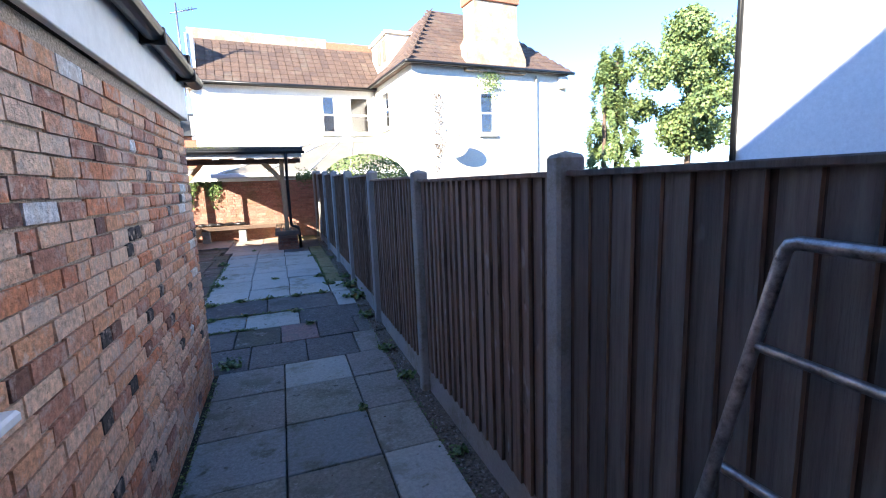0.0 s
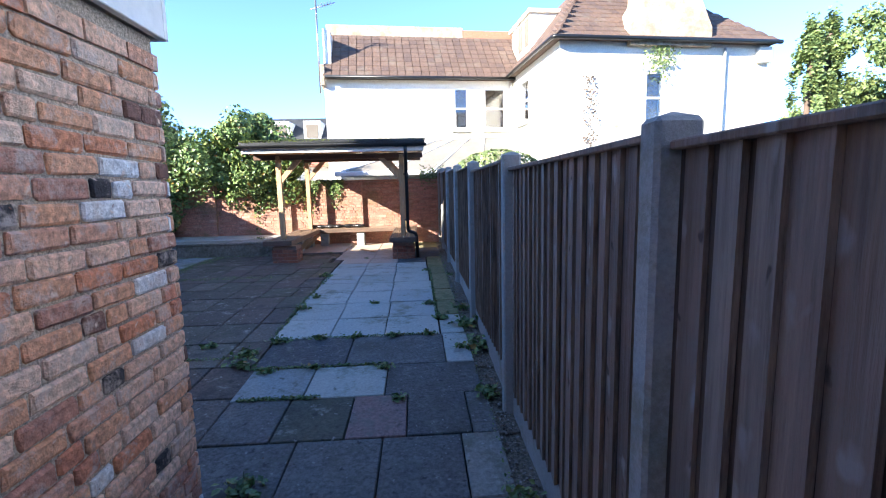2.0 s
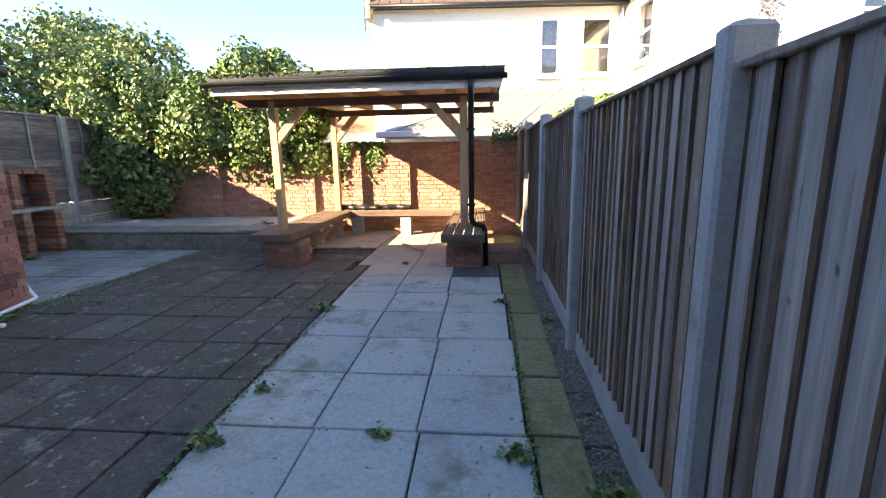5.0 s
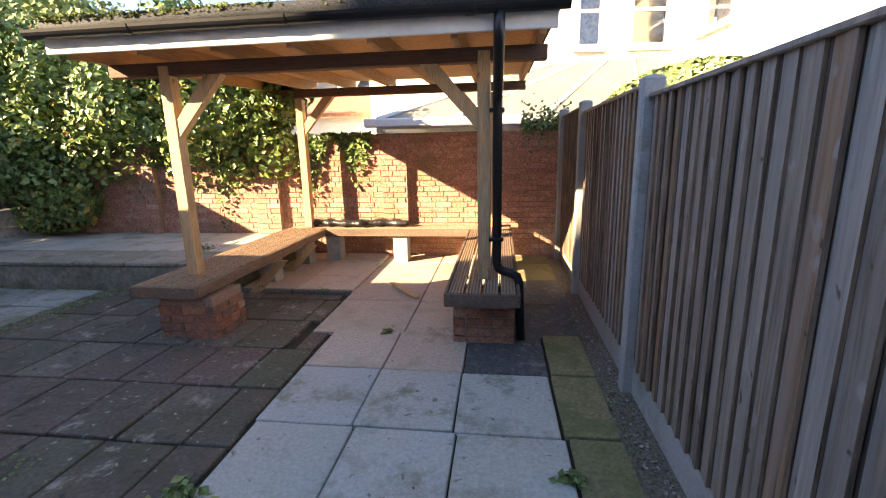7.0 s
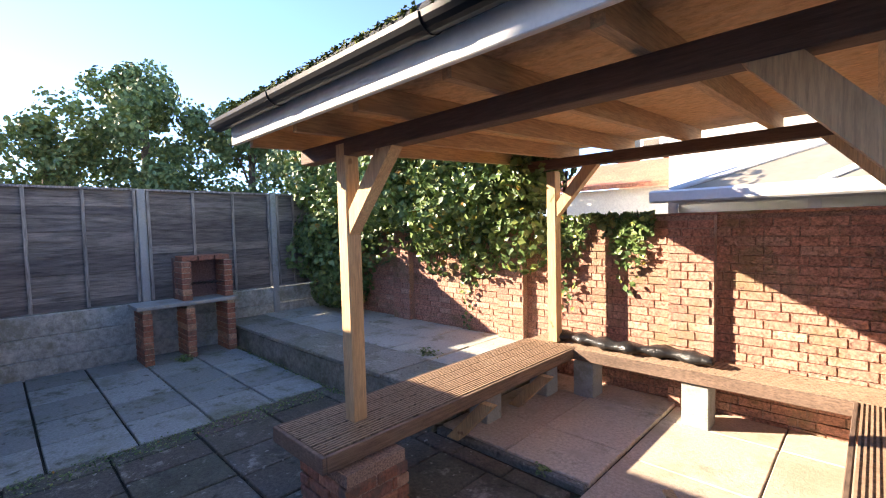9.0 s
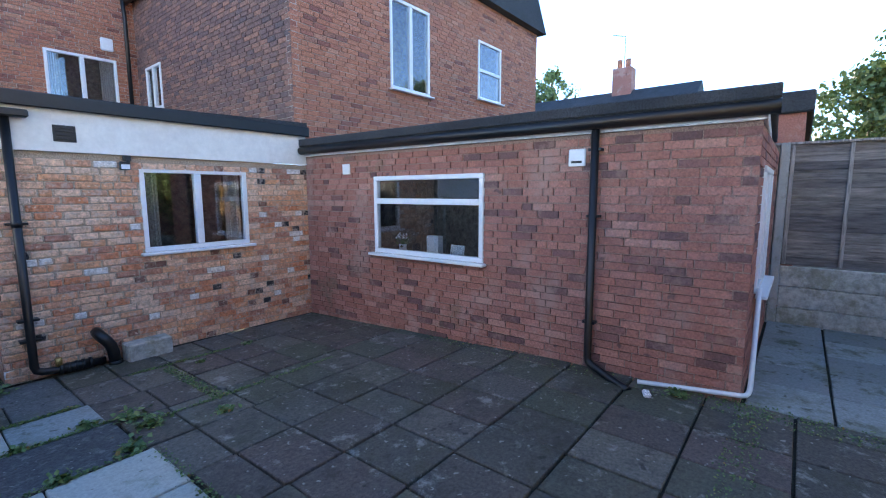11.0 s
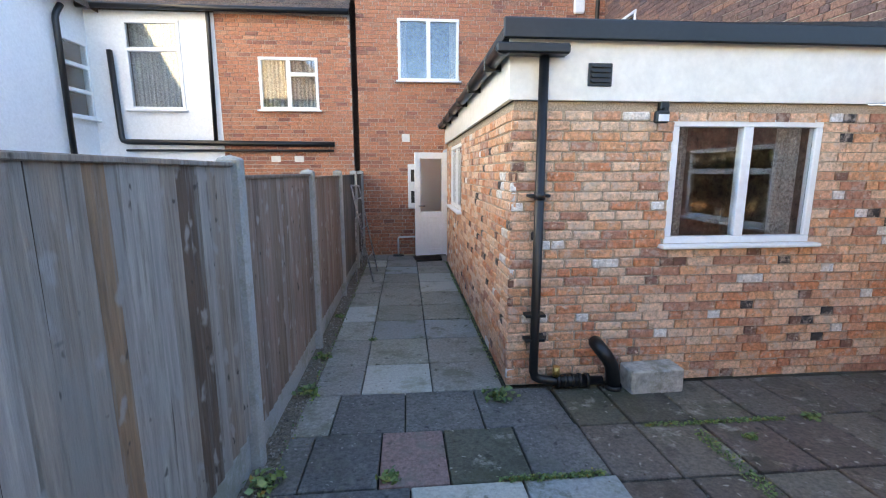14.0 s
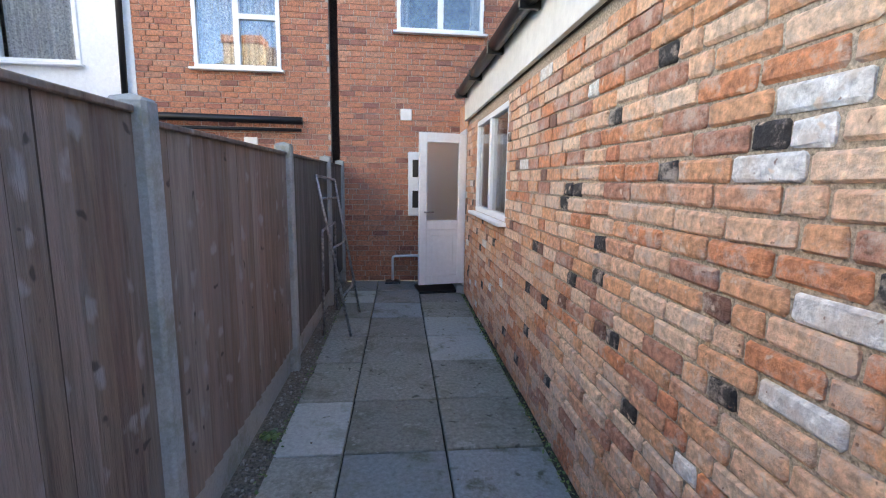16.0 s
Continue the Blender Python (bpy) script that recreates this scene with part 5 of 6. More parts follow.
tree("tree", (-29.5, -5.2, 0), 10.2, 2.4, "distant leafy tree above the roofs", RT, 5000, 0.2, 0.3)
tree("pine_tree", (24.2, 20.3, 0), 10.9, 4.3, "tall open-crowned pine beyond the houses", RT, 30000, 0.2, 0.3)
tree("tree", (-8.7, 16.3, 0), 4.9, 2.3, "leafy climber-covered tree behind the garden wall", RT, 12000, 0.12, 0.15)
conifer((18.9, 21.6, 0), 8.9, 1.9, RT)
conifer((20.3, 22.2, 0), 9.4, 1.9, RT)


# ---------------------------------------------------------------- white house beyond the garden
def white_house():
    B = pose(4.12, 17.85, 0, 0, 0, 5.0)
    root = thing("white_house", B, "large cream-rendered house with brown tiled roofs", "house")
    ez, ew = 5.58, 5.5
    wins = [(-2.22, -1.68, 3.75, 5.2), (-1.1, -0.28, 3.75, 5.2)]
    def holed(x0, x1, z1, holes, y0, y1):
        xs = sorted({x0, x1, *[v for h in holes for v in h[:2]]})
        zs = sorted({0.0, z1, *[v for h in holes for v in h[2:]]})
        return [(a, b, y0, y1, c, d) for a, b in zip(xs, xs[1:]) for c, d in zip(zs, zs[1:])
                if not any(h[0] <= a and b <= h[1] and h[2] <= c and d <= h[3] for h in holes)]
    part(root, "wall", boxes("wall", holed(-6.75, 0.0, ew, wins, 0.0, 0.25) + [(-6.75, -6.5, 0.25, 5, 0, 7.2)]), M_RENDER, label="cream rendered rear wing")
    side = [(-1.75, -0.75, 3.8, 5.2)]
    sw = [(0.0, 0.25, a, b, c, d) for a, b, _, _, c, d in holed(-4.3, 0.0, ez, side, 0, 1)]
    fw = [(2.55, 3.15, 3.3, 4.75)]
    part(root, "wall", boxes("wall", sw + holed(0.25, 6.4, ez, fw, -4.3, -4.05) + [(6.15, 6.4, -4.05, 5, 0, ez)]), M_RENDER, label="cream rendered main block")
    part(root, "back_wall", boxes("back_wall", [(-6.5, 6.15, 5, 5.2, 0, 5.4)]), M_RENDER)
    tiles, rng = [], random.Random(14)
    def slope(x0, x1, y0, z0, run, rise, axis, inset0=0.0, inset1=0.0):
        ln = math.hypot(run, rise)
        nr = int(ln / 0.3)
        for r in range(nr):
            s0, s1 = r / nr, min(1.0, (r + 1.08) / nr)
            a, b = x0 + inset0 * s0, x1 - inset1 * s0
            nc = max(1, int((b - a) / 0.28))
            for c in range(nc):
                u0, u1 = a + (b - a) * c / nc, a + (b - a) * (c + 0.93) / nc
                q = [(u0, s0), (u1, s0), (u1, s1), (u0, s1)]
                cs = []
                for lift in (0.0, 0.05):
                    for i, (u, s) in enumerate(q):
                        yy, zz = y0 + run * s, z0 + rise * s + lift - (0.03 if i > 1 else 0)
                        cs.append((u, yy, zz) if axis == "x" else (yy, u, zz))
                tiles.append((cs, rng.random()))
    slope(-6.75, 0.6, -0.25, ew, 1.95, 1.95, "x")
    slope(-0.25, 6.55, -4.55, ez - 0.03, 3.4, 2.9, "x", 2.4, 2.4)
    slope(-4.55, 3.0, -0.25, ez - 0.03, 2.4, 2.9, "y", 3.4, 0.0)
    part(root, "roof_tiles", solid("roof_tiles", *merged(tiles)), M_TILE, label="brown interlocking roof tiles")["kind"] = "stuff"
    deck = [(-6.75, -0.2, ew - 0.06), (0.6, -0.2, ew - 0.06), (0.6, 1.7, 7.38), (-6.75, 1.7, 7.38), (-6.75, -0.2, ew - 0.1), (0.6, -0.2, ew - 0.1), (0.6, 1.7, 7.3), (-6.75, 1.7, 7.3)]
    part(root, "roof_deck", solid("roof_deck", deck, BOX_FACES), M_TILE)
    hip = [(-0.2, -4.5, ez - 0.06), (6.5, -4.5, ez - 0.06), (6.5, 5, ez - 0.06), (-0.2, 5, ez - 0.06), (2.15, -1.15, 8.4), (4.15, -1.15, 8.4), (4.15, 5, 8.4), (2.15, 5, 8.4)]
    part(root, "roof_deck", solid("roof_deck", hip, BOX_FACES), M_TILE)
    part(root, "parapet", boxes("parapet", [(-6.75, -1.5, 1.7, 2.0, 5.0, 7.85), (-6.85, -6.7, -0.2, 2.0, 5.2, 5.9)], 0.02), M_RENDER_P, label="weathered parapet wall")
    part(root, "parapet", boxes("parapet", [(-1.5, 0.8, 1.7, 2.0, 5.0, 7.75)]), M_HOUSE, label="bare brick parapet")
    part(root, "gutter", tube("gutter", [(-6.7, -0.3, ew - 0.03), (0.0, -0.3, ew - 0.03)], 0.06, 8), M_BLACK)
    part(root, "gutter", tube("gutter", [(-0.3, -0.1, ez - 0.05), (-0.3, -4.6, ez - 0.05), (6.55, -4.6, ez - 0.05)], 0.06, 8), M_BLACK)
    ch = [(1.9, -4.6), (4.35, -4.6), (4.35, -3.9), (1.9, -3.9)]
    lo = [(1.95, -4.5, 5.4), (4.4, -4.5, 5.4), (4.4, -3.4, 5.4), (1.95, -3.4, 5.4), (1.95, -4.5, 5.9), (4.4, -4.5, 5.9), (4.4, -3.4, 5.9), (1.95, -3.4, 5.9)]
    mid = lo[4:] + [(2.35, -4.4, 6.7), (4.1, -4.4, 6.7), (4.1, -3.6, 6.7), (2.35, -3.6, 6.7)]
    up = mid[4:] + [(2.35, -4.4, 7.75), (4.1, -4.4, 7.75), (4.1, -3.6, 7.75), (2.35, -3.6, 7.75)]
    vs = lo + mid + up
    part(root, "chimney", solid("chimney", vs, [tuple(k + o for k in f) for o in (0, 8, 16) for f in BOX_FACES]), M_RENDER_P, label="massive peeling rendered chimney")
    part(root, "chimney_cap", boxes("chimney_cap", [(2.28, 4.17, -4.47, -3.53, 7.75, 8.1)], 0.02), M_HOUSE)
    part(root, "dormer", boxes("dormer", [(0.35, 2.0, -0.9, 1.2, 6.0, 7.5), (0.25, 2.1, -1.0, 1.3, 7.5, 7.62)], 0.01), M_RENDER, label="flat-roofed white dormer")
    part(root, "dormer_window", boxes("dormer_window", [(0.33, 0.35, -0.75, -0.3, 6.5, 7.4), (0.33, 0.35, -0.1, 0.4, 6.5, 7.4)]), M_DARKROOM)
    part(root, "gable", prism("gable", [(-0.9, 6.5), (1.5, 6.5), (1.5, 7.8), (0.4, 8.7), (-0.9, 7.6)], "y", 4.6, 4.8), M_RENDER)
    def sash(x, y, z, w, h, rz):
        q = pose(x, y, z, 0, 0, rz)
        fr = [(0, w, 0.02, 0.1, 0, 0.06), (0, w, 0.02, 0.1, h - 0.06, h), (0, 0.06, 0.02, 0.1, 0.06, h - 0.06), (w - 0.06, w, 0.02, 0.1, 0.06, h - 0.06), (0.06, w - 0.06, 0.03, 0.1, h / 2 - 0.03, h / 2 + 0.03)]
        part(root, "window_frame", boxes("window_frame", fr), M_WHITE, q)
        part(root, "window_pane", boxes("window_pane", [(0.06, w - 0.06, 0.06, 0.07, 0.06, h - 0.06)]), M_GLASS, q)
        # Added dark panel behind the glass, in place of a dim room.
        part(root, "window_blind", boxes("window_blind", [(0.0, w, 0.3, 0.32, 0, h)]), M_DARKROOM, q)
        part(root, "window_sill", boxes("window_sill", [(-0.08, w + 0.08, -0.1, 0.0, -0.12, -0.01)], 0.01), M_CONC, q)
    sash(wins[0][0], 0, 3.75, 0.54, 1.45, 0)
    sash(wins[1][0], 0, 3.75, 0.82, 1.45, 0)
    sash(0.0, -0.75, 3.8, 1.0, 1.4, -90)
    sash(fw[0][0], -4.3, 3.3, 0.6, 1.45, 0)
    part(root, "downpipe", tube("downpipe", [(-0.08, -0.08, 5.4), (-0.08, -0.08, 0)], 0.045, 8), M_RENDER)
    part(root, "downpipe", tube("downpipe", [(4.95, -4.37, 5.4), (4.95, -4.37, 0)], 0.04, 8), M_CONC)
    part(root, "chimney_stack_bracket", boxes("chimney_stack_bracket", [(5.98, 6.42, -4.45, -4.2, 5.0, 5.45)], 0.03), M_RENDER)
    d = thing("satellite_dish", B @ pose(1.55, -4.32, 2.95), "grey satellite dish on the rendered wall", "dish")
    vs = [(0, -0.42, 0)]
    fs = []
    for r in (0.16, 0.3, 0.4):
        for k in range(16):
            a = k * math.pi / 8
            vs.append((r * math.cos(a), -0.42 - 0.5 * r * r, r * math.sin(a)))
    fs += [(0, 1 + k, 1 + (k + 1) % 16) for k in range(16)]
    for o in (1, 17):
        fs += [(o + k, o + (k + 1) % 16, o + 16 + (k + 1) % 16, o + 16 + k) for k in range(16)]
    part(d, "reflector", solid("reflector", vs, fs), M_CONC, pose(0, 0, 0, 12, 0, -25))
    part(d, "arm", tube("arm", [(0, 0, 0), (0, -0.42, 0)], 0.025, 8), M_STEEL)
    a = thing("tv_aerial", B @ pose(-6.9, 0.1, 5.0), "tall television aerial mast on the gable", "aerial")
    part(a, "mast", tube("mast", [(0, 0, 0), (0, 0, 3.1)], 0.03, 8), M_STEEL)
    part(a, "boom", tube("boom", [(-0.2, 0, 2.75), (0.65, 0, 3.0)], 0.018, 6), M_STEEL)
    for k in range(6):
        part(a, "element", tube("element", [(0.1 * k, -0.2, 2.83 + 0.03 * k), (0.1 * k, 0.2, 2.83 + 0.03 * k)], 0.01, 6), M_STEEL)
    creeper = thing("wall_creeper", B @ pose(0.9, -4.3, 2.0), "thin dry creeper climbing the rendered wall", "creeper")
    rng2 = random.Random(3)
    part(creeper, "leaves", leaf_cloud("leaves", 260, lambda q: ((q.gauss(0, 0.12), -0.05, q.uniform(0, 2.6)), (0, -1, 0)), 0.06, rng2), M_BARK)
    c2 = thing("wall_creeper", B @ pose(2.9, -4.35, 4.9), "leafy weed growing below the chimney", "creeper")
    part(c2, "leaves", leaf_cloud("leaves", 350, lambda q: ((q.gauss(0, 0.25), -0.1, q.gauss(0.2, 0.28)), (0, -1, 0)), 0.07, rng2), M_LEAF2)


white_house()


def conservatory():
    root = thing("conservatory", pose(0, 0, 0), "white conservatory with cream pitched roof behind the wall", "conservatory")
    part(root, "wall_frame", boxes("wall_frame", [(-1.75, 4.0, 14.5, 14.6, 1.2, 1.35), (-1.75, 4.0, 14.5, 14.6, 2.0, 2.12)] + [(x, x + 0.1, 14.5, 14.6, 0.1, 2.0) for x in (-1.75, -0.5, 0.9, 2.3, 3.9)]), M_WHITE)
    part(root, "side", boxes("side", [(-1.75, -1.65, 14.6, 17.4, 0.1, 2.0), (3.9, 4.0, 14.6, 17.4, 0.1, 2.0)]), M_RENDER)
    part(root, "pane", boxes("pane", [(-1.65, 3.9, 14.54, 14.56, 0.1, 2.0)]), M_FROST)
    roof = solid("roof", [(-1.7, 14.4, 2.14), (4.1, 14.4, 2.14), (4.1, 17.3, 2.14), (-1.7, 17.3, 2.14), (1.4, 16.9, 3.3), (3.4, 16.9, 3.35)], [(0, 1, 5, 4), (1, 2, 5), (2, 3, 4, 5), (3, 0, 4), (0, 3, 2, 1)])
    part(root, "roof", roof, material("cream_roof_panel", [(0.3, (0.20, 0.18, 0.15)), (0.7, (0.25, 0.225, 0.19))], 0.6, fine=10, bump=0.05, spread=0.15))
    for a, b in (((-1.7, 14.4, 2.16), (1.4, 16.9, 3.32)), ((-0.4, 14.4, 2.16), (1.9, 16.9, 3.33)), ((1.0, 14.4, 2.16), (2.4, 16.9, 3.34)), ((2.4, 14.4, 2.16), (2.9, 16.9, 3.35)), ((4.1, 14.4, 2.16), (3.4, 16.9, 3.37)), ((1.4, 16.9, 3.32), (3.4, 16.9, 3.37))):
        part(root, "glazing_bar", tube("glazing_bar", [a, b], 0.035, 6), M_WHITE)
    part(root, "gutter", boxes("gutter", [(-1.9, 4.15, 14.3, 14.42, 2.02, 2.16)], 0.02), M_WHITE)
    low = thing("outbuilding", pose(-4.6, 19.5, 0), "low white outbuilding with a red tiled roof", "outbuilding")
    part(low, "wall", boxes("wall", [(-1.6, 1.7, 0, 0.2, 0, 2.6), (1.5, 1.7, 0.2, 3, 0, 2.6), (-1.6, -1.4, 0.2, 3, 0, 2.6)]), M_RENDER)
    part(low, "roof", solid("roof", [(-1.8, -0.25, 2.6), (1.9, -0.25, 2.6), (1.9, 3, 3.5), (-1.8, 3, 3.5), (-1.8, -0.25, 2.7), (1.9, -0.25, 2.7), (1.9, 3, 3.6), (-1.8, 3, 3.6)], BOX_FACES), M_CLAY)
    far = thing("brick_house", pose(-9.0, 40, 0), "distant red brick house with white dormers", "house")
    part(far, "wall", boxes("wall", [(-4, 6, 0, 6, 0, 6.0)]), M_HOUSE)
    part(far, "roof", prism("roof", [(-0.4, 6.0), (6.4, 6.0), (3, 8.2)], "x", -4.3, 6.3), M_FELT)
    for x in (-2.4, 0.2, 2.8):
        part(far, "dormer", boxes("dormer", [(x, x + 1.4, -0.3, 3, 5.7, 7.5)]), M_RENDER)
        part(far, "dormer_window", boxes("dormer_window", [(x + 0.2, x + 1.2, -0.33, -0.3, 6.1, 7.2)]), M_DARKROOM)
    terr = thing("terraced_house", pose(-24.0, 1.2, 0), "distant brick house with slate roof and chimney", "house")
    part(terr, "wall", boxes("wall", [(-5, 0.5, -9, 3.2, 0, 5.4)]), M_SHED)
    part(terr, "roof", prism("roof", [(-5.2, 5.4), (0.7, 5.4), (-2.0, 7.35)], "y", -9.2, 3.4), M_FELT)
    part(terr, "chimney", boxes("chimney", [(-2.4, -1.6, -0.9, 0.1, 6.6, 8.5)], 0.02), M_SHED)
    for k in range(2):
        part(terr, "chimney_pot", tube("chimney_pot", [(-2.0, -0.65 + 0.45 * k, 8.5), (-2.0, -0.65 + 0.45 * k, 9.0)], 0.13, 10), M_CLAY)
    part(terr, "aerial", tube("aerial", [(-2.0, -0.4, 8.5), (-2.0, -0.4, 10.2), (-2.0, -1.1, 10.4)], 0.025, 6), M_STEEL)


conservatory()


# ---------------------------------------------------------------- weeds in the joints
def weeds():
    rng = random.Random(17)
    spots = [(1.0, 5.1, 0.15), (0.99, 5.75, 0.13), (1.0, 6.35, 0.09), (0.72, 6.0, 0.09), (0.55, 5.52, 0.06), (0.2, 5.5, 0.06), (-0.2, 5.5, 0.06), (-0.55, 5.5, 0.07), (-0.95, 5.45, 0.09), (-1.1, 4.9, 0.1),
             (-1.15, 5.15, 0.09), (0.15, 4.75, 0.06), (-0.45, 4.8, 0.05), (0.3, 4.2, 0.05), (-0.5, 3.3, 0.1), (0.98, 3.1, 0.08), (1.0, 2.4, 0.07), (-0.1, 6.7, 0.05), (0.6, 6.6, 0.07), (-1.0, 6.6, 0.08),
             (-1.6, 5.4, 0.07), (-0.95, 7.1, 0.05), (-1.1, 8.6, 0.1), (0.98, 8.4, 0.05), (-6.5, 10.7, 0.1), (-2.0, 4.0, 0.04), (-2.6, 3.8, 0.05), (0.62, 8.9, 0.05), (-1.6, 11.53, 0.06), (-4.0, 8.2, 0.08), (0.55, 2.0, 0.04), (-0.63, 10.5, 0.045), (0.98, 4.2, 0.09), (1.0, 1.2, 0.05), (-0.85, 4.75, 0.07)]
    for x, y, r in spots:
        w = thing("weed", (x, y, ground_z(y) - 0.005), "small green leafy weed growing in a paving joint", "weed", "weeds in the paving joints")
        part(w, "leaves", leaf_cloud("leaves", int(30 + 420 * r), lambda q: ((q.gauss(0, r * 0.55), q.gauss(0, r * 0.45), abs(q.gauss(0, r * 0.3)) + 0.008), (0, 0, 1)), 0.022 + r * 0.26, rng), M_LEAF)
    runs = [(-1.0, 0.65, 5.52, 0), (-1.0, 0.1, 4.82, 0), (-0.9, -0.3, 4.27, 0), (-1.08, -1.02, 5.6, 3.0), (-1.75, -1.65, 3.9, 1.2), (-2.9, -1.1, 5.08, 0), (-2.4, -1.4, 3.8, 0), (0.66, 0.68, 6.2, 2.6), (0.93, 0.97, -2.0, 13.0), (-0.58, -0.55, -2.0, 5.0), (-4.2, -2.0, 8.6, 0.2), (-7.1, -3.0, 11.4, 0.05), (-4.22, -3.9, 5.5, 6.0), (-4.22, -3.9, 8.0, 3.4), (-4.15, -4.0, 8.4, 3.0)]
    def joint(q):
        x0, x1, y0, dy = q.choice(runs)
        y = y0 + q.random() * dy + q.gauss(0, 0.012)
        return (q.uniform(x0, x1) + q.gauss(0, 0.01), y, ground_z(y) + 0.004 + abs(q.gauss(0, 0.008))), (0, 0, 1)
    jm = single("joint_moss", leaf_cloud("joint_moss", 9000, joint, 0.018, rng), M_LEAF, "fine green moss and seedlings along the paving joints", "moss")
    jm["kind"] = "stuff"
    litter = single("leaf_litter", leaf_cloud("leaf_litter", 500, lambda q: ((lambda y: (q.uniform(-4.0, 1.0), y, ground_z(y) + 0.006))(q.uniform(-2.6, 10.2)), (0, 0, 3)), 0.014, rng), M_BARK, "scattered brown leaf crumbs on the paving", "leaf litter")
    litter["kind"] = "stuff"
    g = thing("grass_tuft", (-3.4, 12.2, TERRACE), "tuft of bright grass in the terrace joint", "grass")
    part(g, "blades", leaf_cloud("blades", 90, lambda q: ((q.gauss(0, 0.06), q.gauss(0, 0.04), abs(q.gauss(0, 0.03))), (0, 0, 1)), 0.03, rng), M_LEAF2)


weeds()


# ---------------------------------------------------------------- paving slabs, piece by piece
def slabs():
    rng = random.Random(11)
    owner = {}
    cache = {}

    def lay(area, x0, x1, y0, y1, mat, z=None, gap=0.006):
        if area not in owner:
            owner[area] = tagged(new(area), area.replace("_", " ") + " of worn paving slabs with mossy joints", kind="structure")
        g = (ground_z(y0), ground_z(y1)) if z is None else (z, z)
        w, d = round(x1 - x0 - 2 * gap, 2), round(y1 - y0 - 2 * gap, 2)
        key = (w, d, mat.name)
        if key not in cache:
            cache[key] = boxes("slab", [(-w / 2, w / 2, -d / 2, d / 2, -0.04, 0.0)], 0.006)
        tilt = math.atan2(g[1] - g[0], y1 - y0)
        m = Matrix.Translation(((x0 + x1) / 2, (y0 + y1) / 2, sum(g) / 2 + rng.uniform(-0.004, 0.004))) @ Matrix.Rotation(tilt + rng.uniform(-0.004, 0.004), 4, "X") @ Matrix.Rotation(rng.uniform(-0.005, 0.005), 4, "Y") @ Matrix.Rotation(rng.uniform(-0.008, 0.008), 4, "Z")
        part(owner[area], "slab", cache[key], mat, m)

    # alley beside the extension
    rows = (3.14, 2.6, 1.98, 1.39, 0.8, 0.14, -0.46, -1.06, -1.66, -2.26, -2.85)
    for k, (y, y0) in enumerate(zip(rows, rows[1:])):
        for x0, x1, c in ((-0.57, 0.0, 0), (0.0, 0.57, 1), (0.57, 0.95, 2)):
            pale = (k, c) in ((0, 1), (3, 2), (5, 0), (6, 0), (8, 2))
            lay("path_alley", x0, x1, y0, y, M_PALE if pale else M_BLUE if (k, c) in ((2, 0), (2, 1), (7, 1)) else M_GREY)
    # between alley and patio: smaller, darker slabs
    for x0, x1, m in ((-0.94, -0.32, M_DARK), (-0.32, 0.22, M_DARK), (0.22, 0.72, M_DARK), (0.72, 0.97, M_GREY)):
        lay("path_alley", x0, x1, 3.14, 3.72, m)
    for x0, x1, m in ((-0.95, -0.5, M_DARK), (-0.5, -0.03, M_RUST), (-0.03, 0.37, M_PINK), (0.37, 0.8, M_DARK), (0.8, 0.97, M_DARK)):
        lay("path_alley", x0, x1, 3.72, 4.27, m)
    for x0, x1, m in ((-0.97, -0.43, M_BLUE), (-0.43, 0.19, M_PALE), (0.19, 0.95, M_DARK)):
        lay("path_alley", x0, x1, 4.27, 4.82, m)
    for x0, x1, m in ((-1.0, -0.2, M_DARK), (-0.2, 0.7, M_DARK), (0.7, 0.95, M_PALE)):
        lay("path_alley", x0, x1, 4.82, 5.52, m)
    # pale three-wide path to the pergola, mossy margin by the fence
    y, r = 5.52, 0
    while y < 10.4:
        y1 = y + (0.615 if r < 6 else 0.665)
        s = -0.015 * (y - 5.5) + 0.012 * (r % 2)
        for c, (x0, x1) in enumerate(((-1.05, -0.47), (-0.47, 0.1), (0.1, 0.68))):
            lay("path_pale", x0 + s, x1 + s, y, y1, M_PALE if r < 7 else M_TAN if c < 2 else M_DARK)
        lay("path_pale", 0.69 + s, 0.94, y + 0.02, y1 + 0.01, M_MOSSY if r else M_PALE)
        y = y1
        r += 1
    # mottled patio
    y, r = 3.14, 0
    while y < 11.4:
        y1 = min(3.75 + r * 0.58, 11.46)
        right = -0.95 if y < 4.8 else -1.01 if y < 5.5 else -1.06 - 0.015 * (y - 5.5)
        joints = [right] + [-0.93 - 0.43 * c + rng.uniform(-0.03, 0.03) - (0.1 if y > 8.5 and r % 2 else 0.0) for c in range(1, 7)] + [-3.95, -4.2]
        for x1, x0 in zip(joints, joints[1:]):
            edge = min(x1, -1.31) if y1 > 10.48 else x1
            if edge - x0 > 0.1:
                lay("patio", x0, edge, y, y1, M_RUST, gap=0.008)
        y = y1
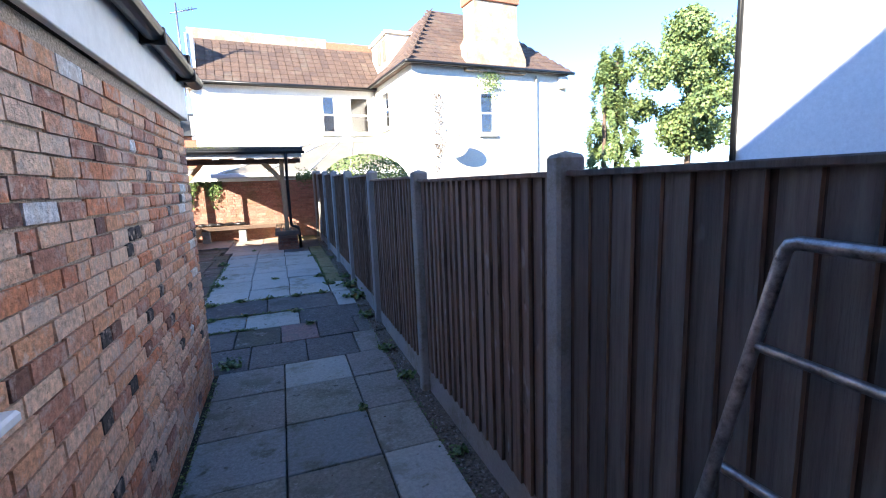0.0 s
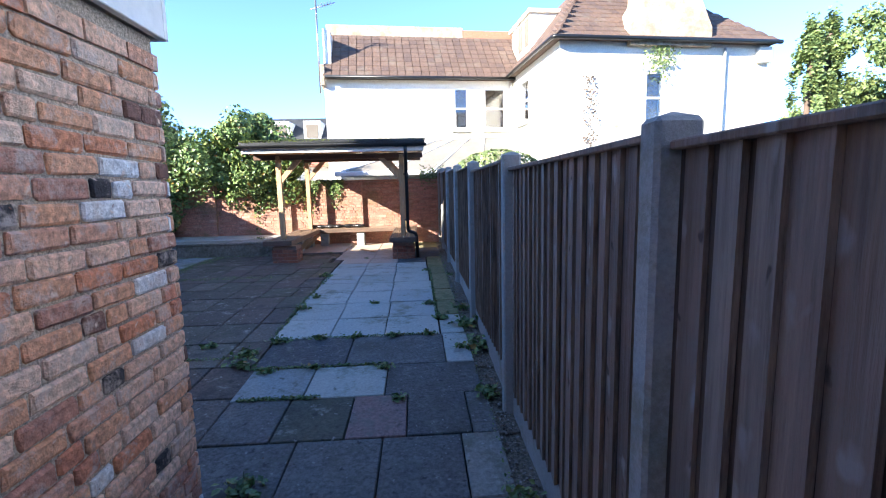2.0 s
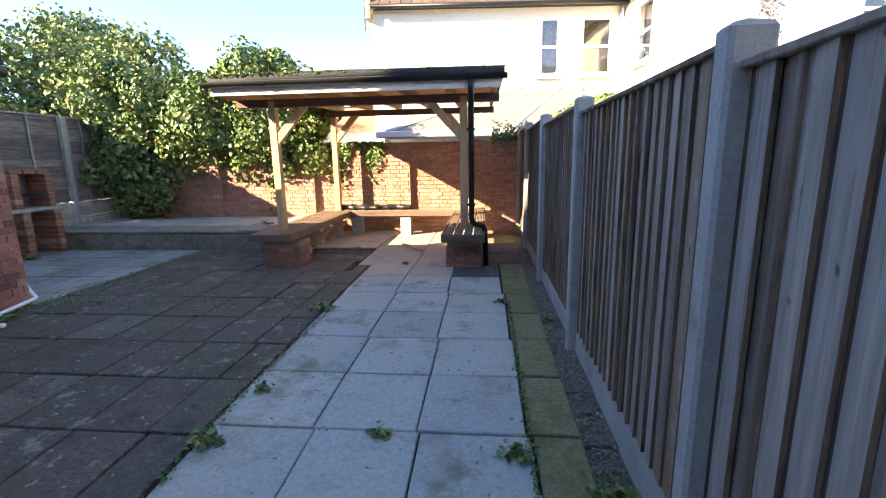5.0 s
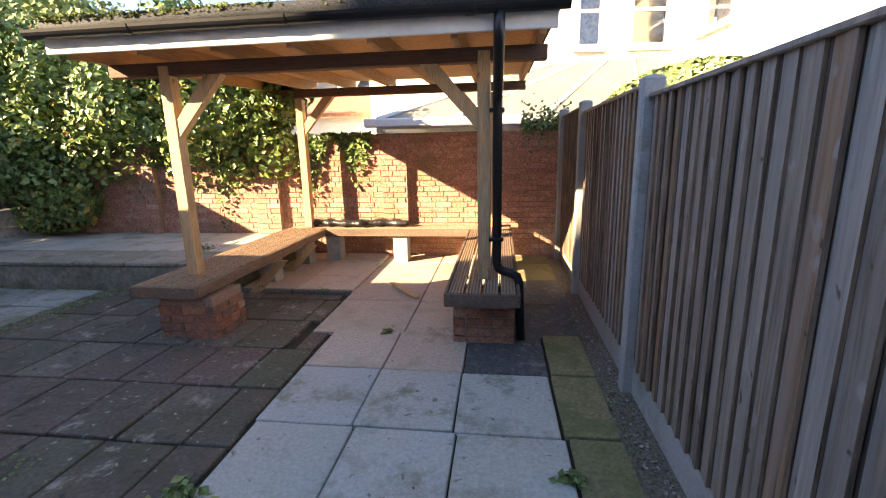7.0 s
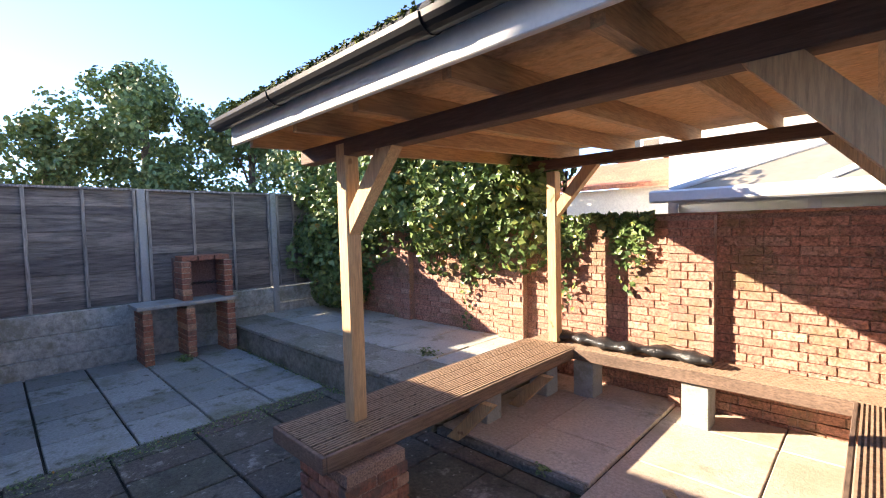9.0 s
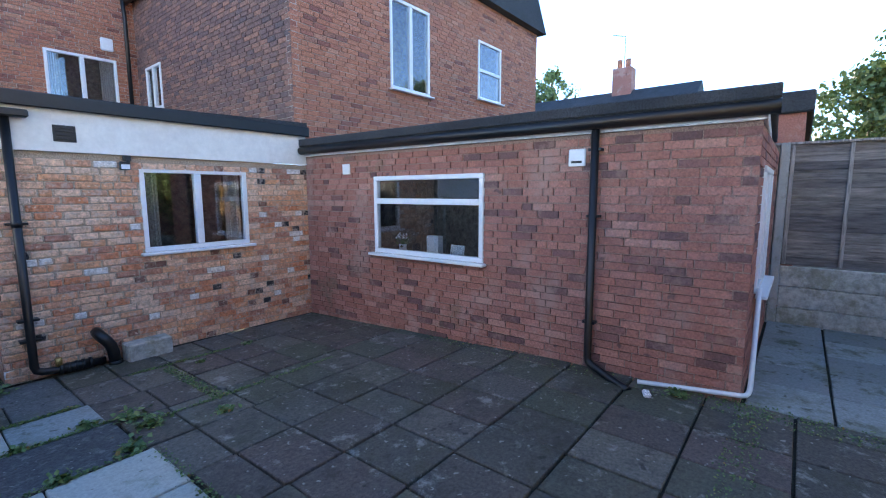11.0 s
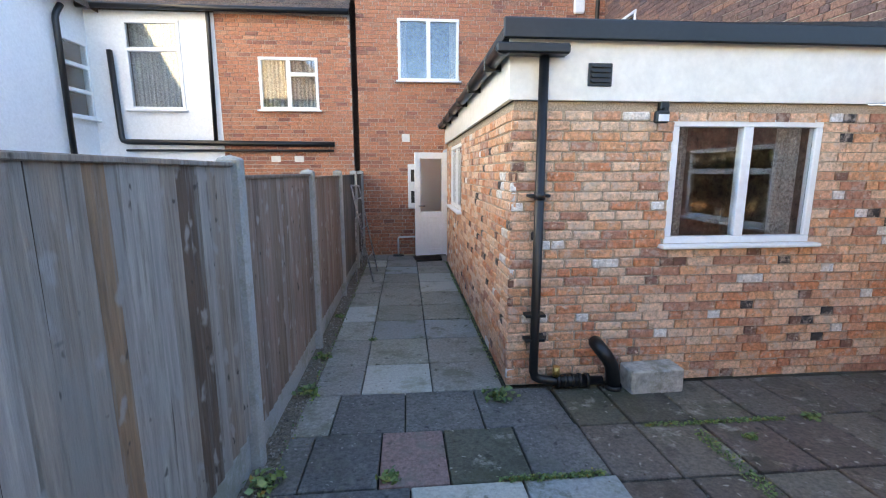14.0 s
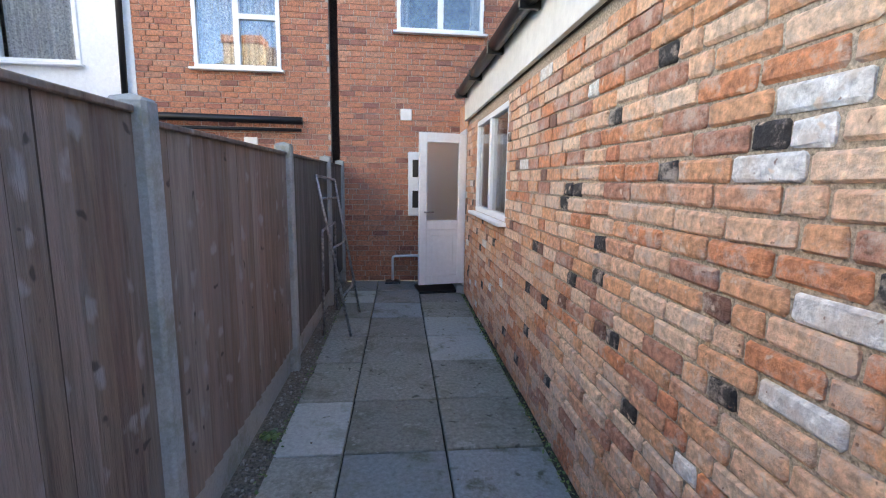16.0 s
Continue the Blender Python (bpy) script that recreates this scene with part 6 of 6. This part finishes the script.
        r += 1
    lay("patio", -1.3, -1.135, 10.13, 10.47, M_RUST)
    # blue-grey slabs behind the wing
    for i in range(5):
        for j in range(5):
            lay("patio_rear", -7.15 + i * 0.59, -7.15 + (i + 1) * 0.59, 8.64 + j * 0.56, 8.64 + (j + 1) * 0.56, M_BLUE, gap=0.008)
    # sandy slabs inside the pergola
    for j, y in enumerate((10.48, 11.3, 12.1, 12.9)):
        y1 = (11.3, 12.1, 12.9, 13.34)[j]
        for x0, x1 in ((-1.3, -0.5), (-0.5, 0.3)):
            lay("patio_pergola", x0, x1, y, y1, M_TAN)
        if j:
            lay("patio_pergola", -2.6, -1.95, y + (0.27 if j == 1 else 0), y1, M_TAN, 0.172)
            lay("patio_pergola", -1.95, -1.3, y + (0.27 if j == 1 else 0), y1, M_TAN, 0.172)
        lay("patio_pergola", 0.3, 0.96, y, y1, M_MOSSY if j > 1 else M_DARK)
    # terrace top
    for i in range(7):
        for j in range(3):
            lay("terrace_paving", -7.2 + i * 0.655, -7.2 + (i + 1) * 0.655, 11.46 + j * 0.63, min(11.46 + (j + 1) * 0.63, 13.34), M_PALE if j > 0 else M_GREY, TERRACE)


slabs()

# ---------------------------------------------------------------- single bricks of the nearest walls
def worn_brick(w, rng):
    """A brick with rounded, chipped arrises."""
    me = boxes("brick", [(-w / 2, w / 2, 0.0, 0.05, -0.0325, 0.0325)], 0.008)
    for v in me.vertices:
        v.co += Vector((rng.uniform(-0.003, 0.003), rng.uniform(-0.003, 0.003) if v.co.y < 0.01 else 0.0, rng.uniform(-0.004, 0.004)))
    return me


def lay_bricks():
    cache, rng = {}, random.Random(41)
    for owner, items, mat in PIECES:
        for x0, x1, y0, y1, z0, z1 in items:
            w = round(x1 - x0, 2)
            head = w < 0.15
            key = (w, rng.randrange(6))
            if key not in cache:
                cache[key] = worn_brick(w, rng)
            part(owner, "brick", cache[key], M_HEAD_O if head else mat, ((x0 + x1) / 2, y0, (z0 + z1) / 2))


lay_bricks()
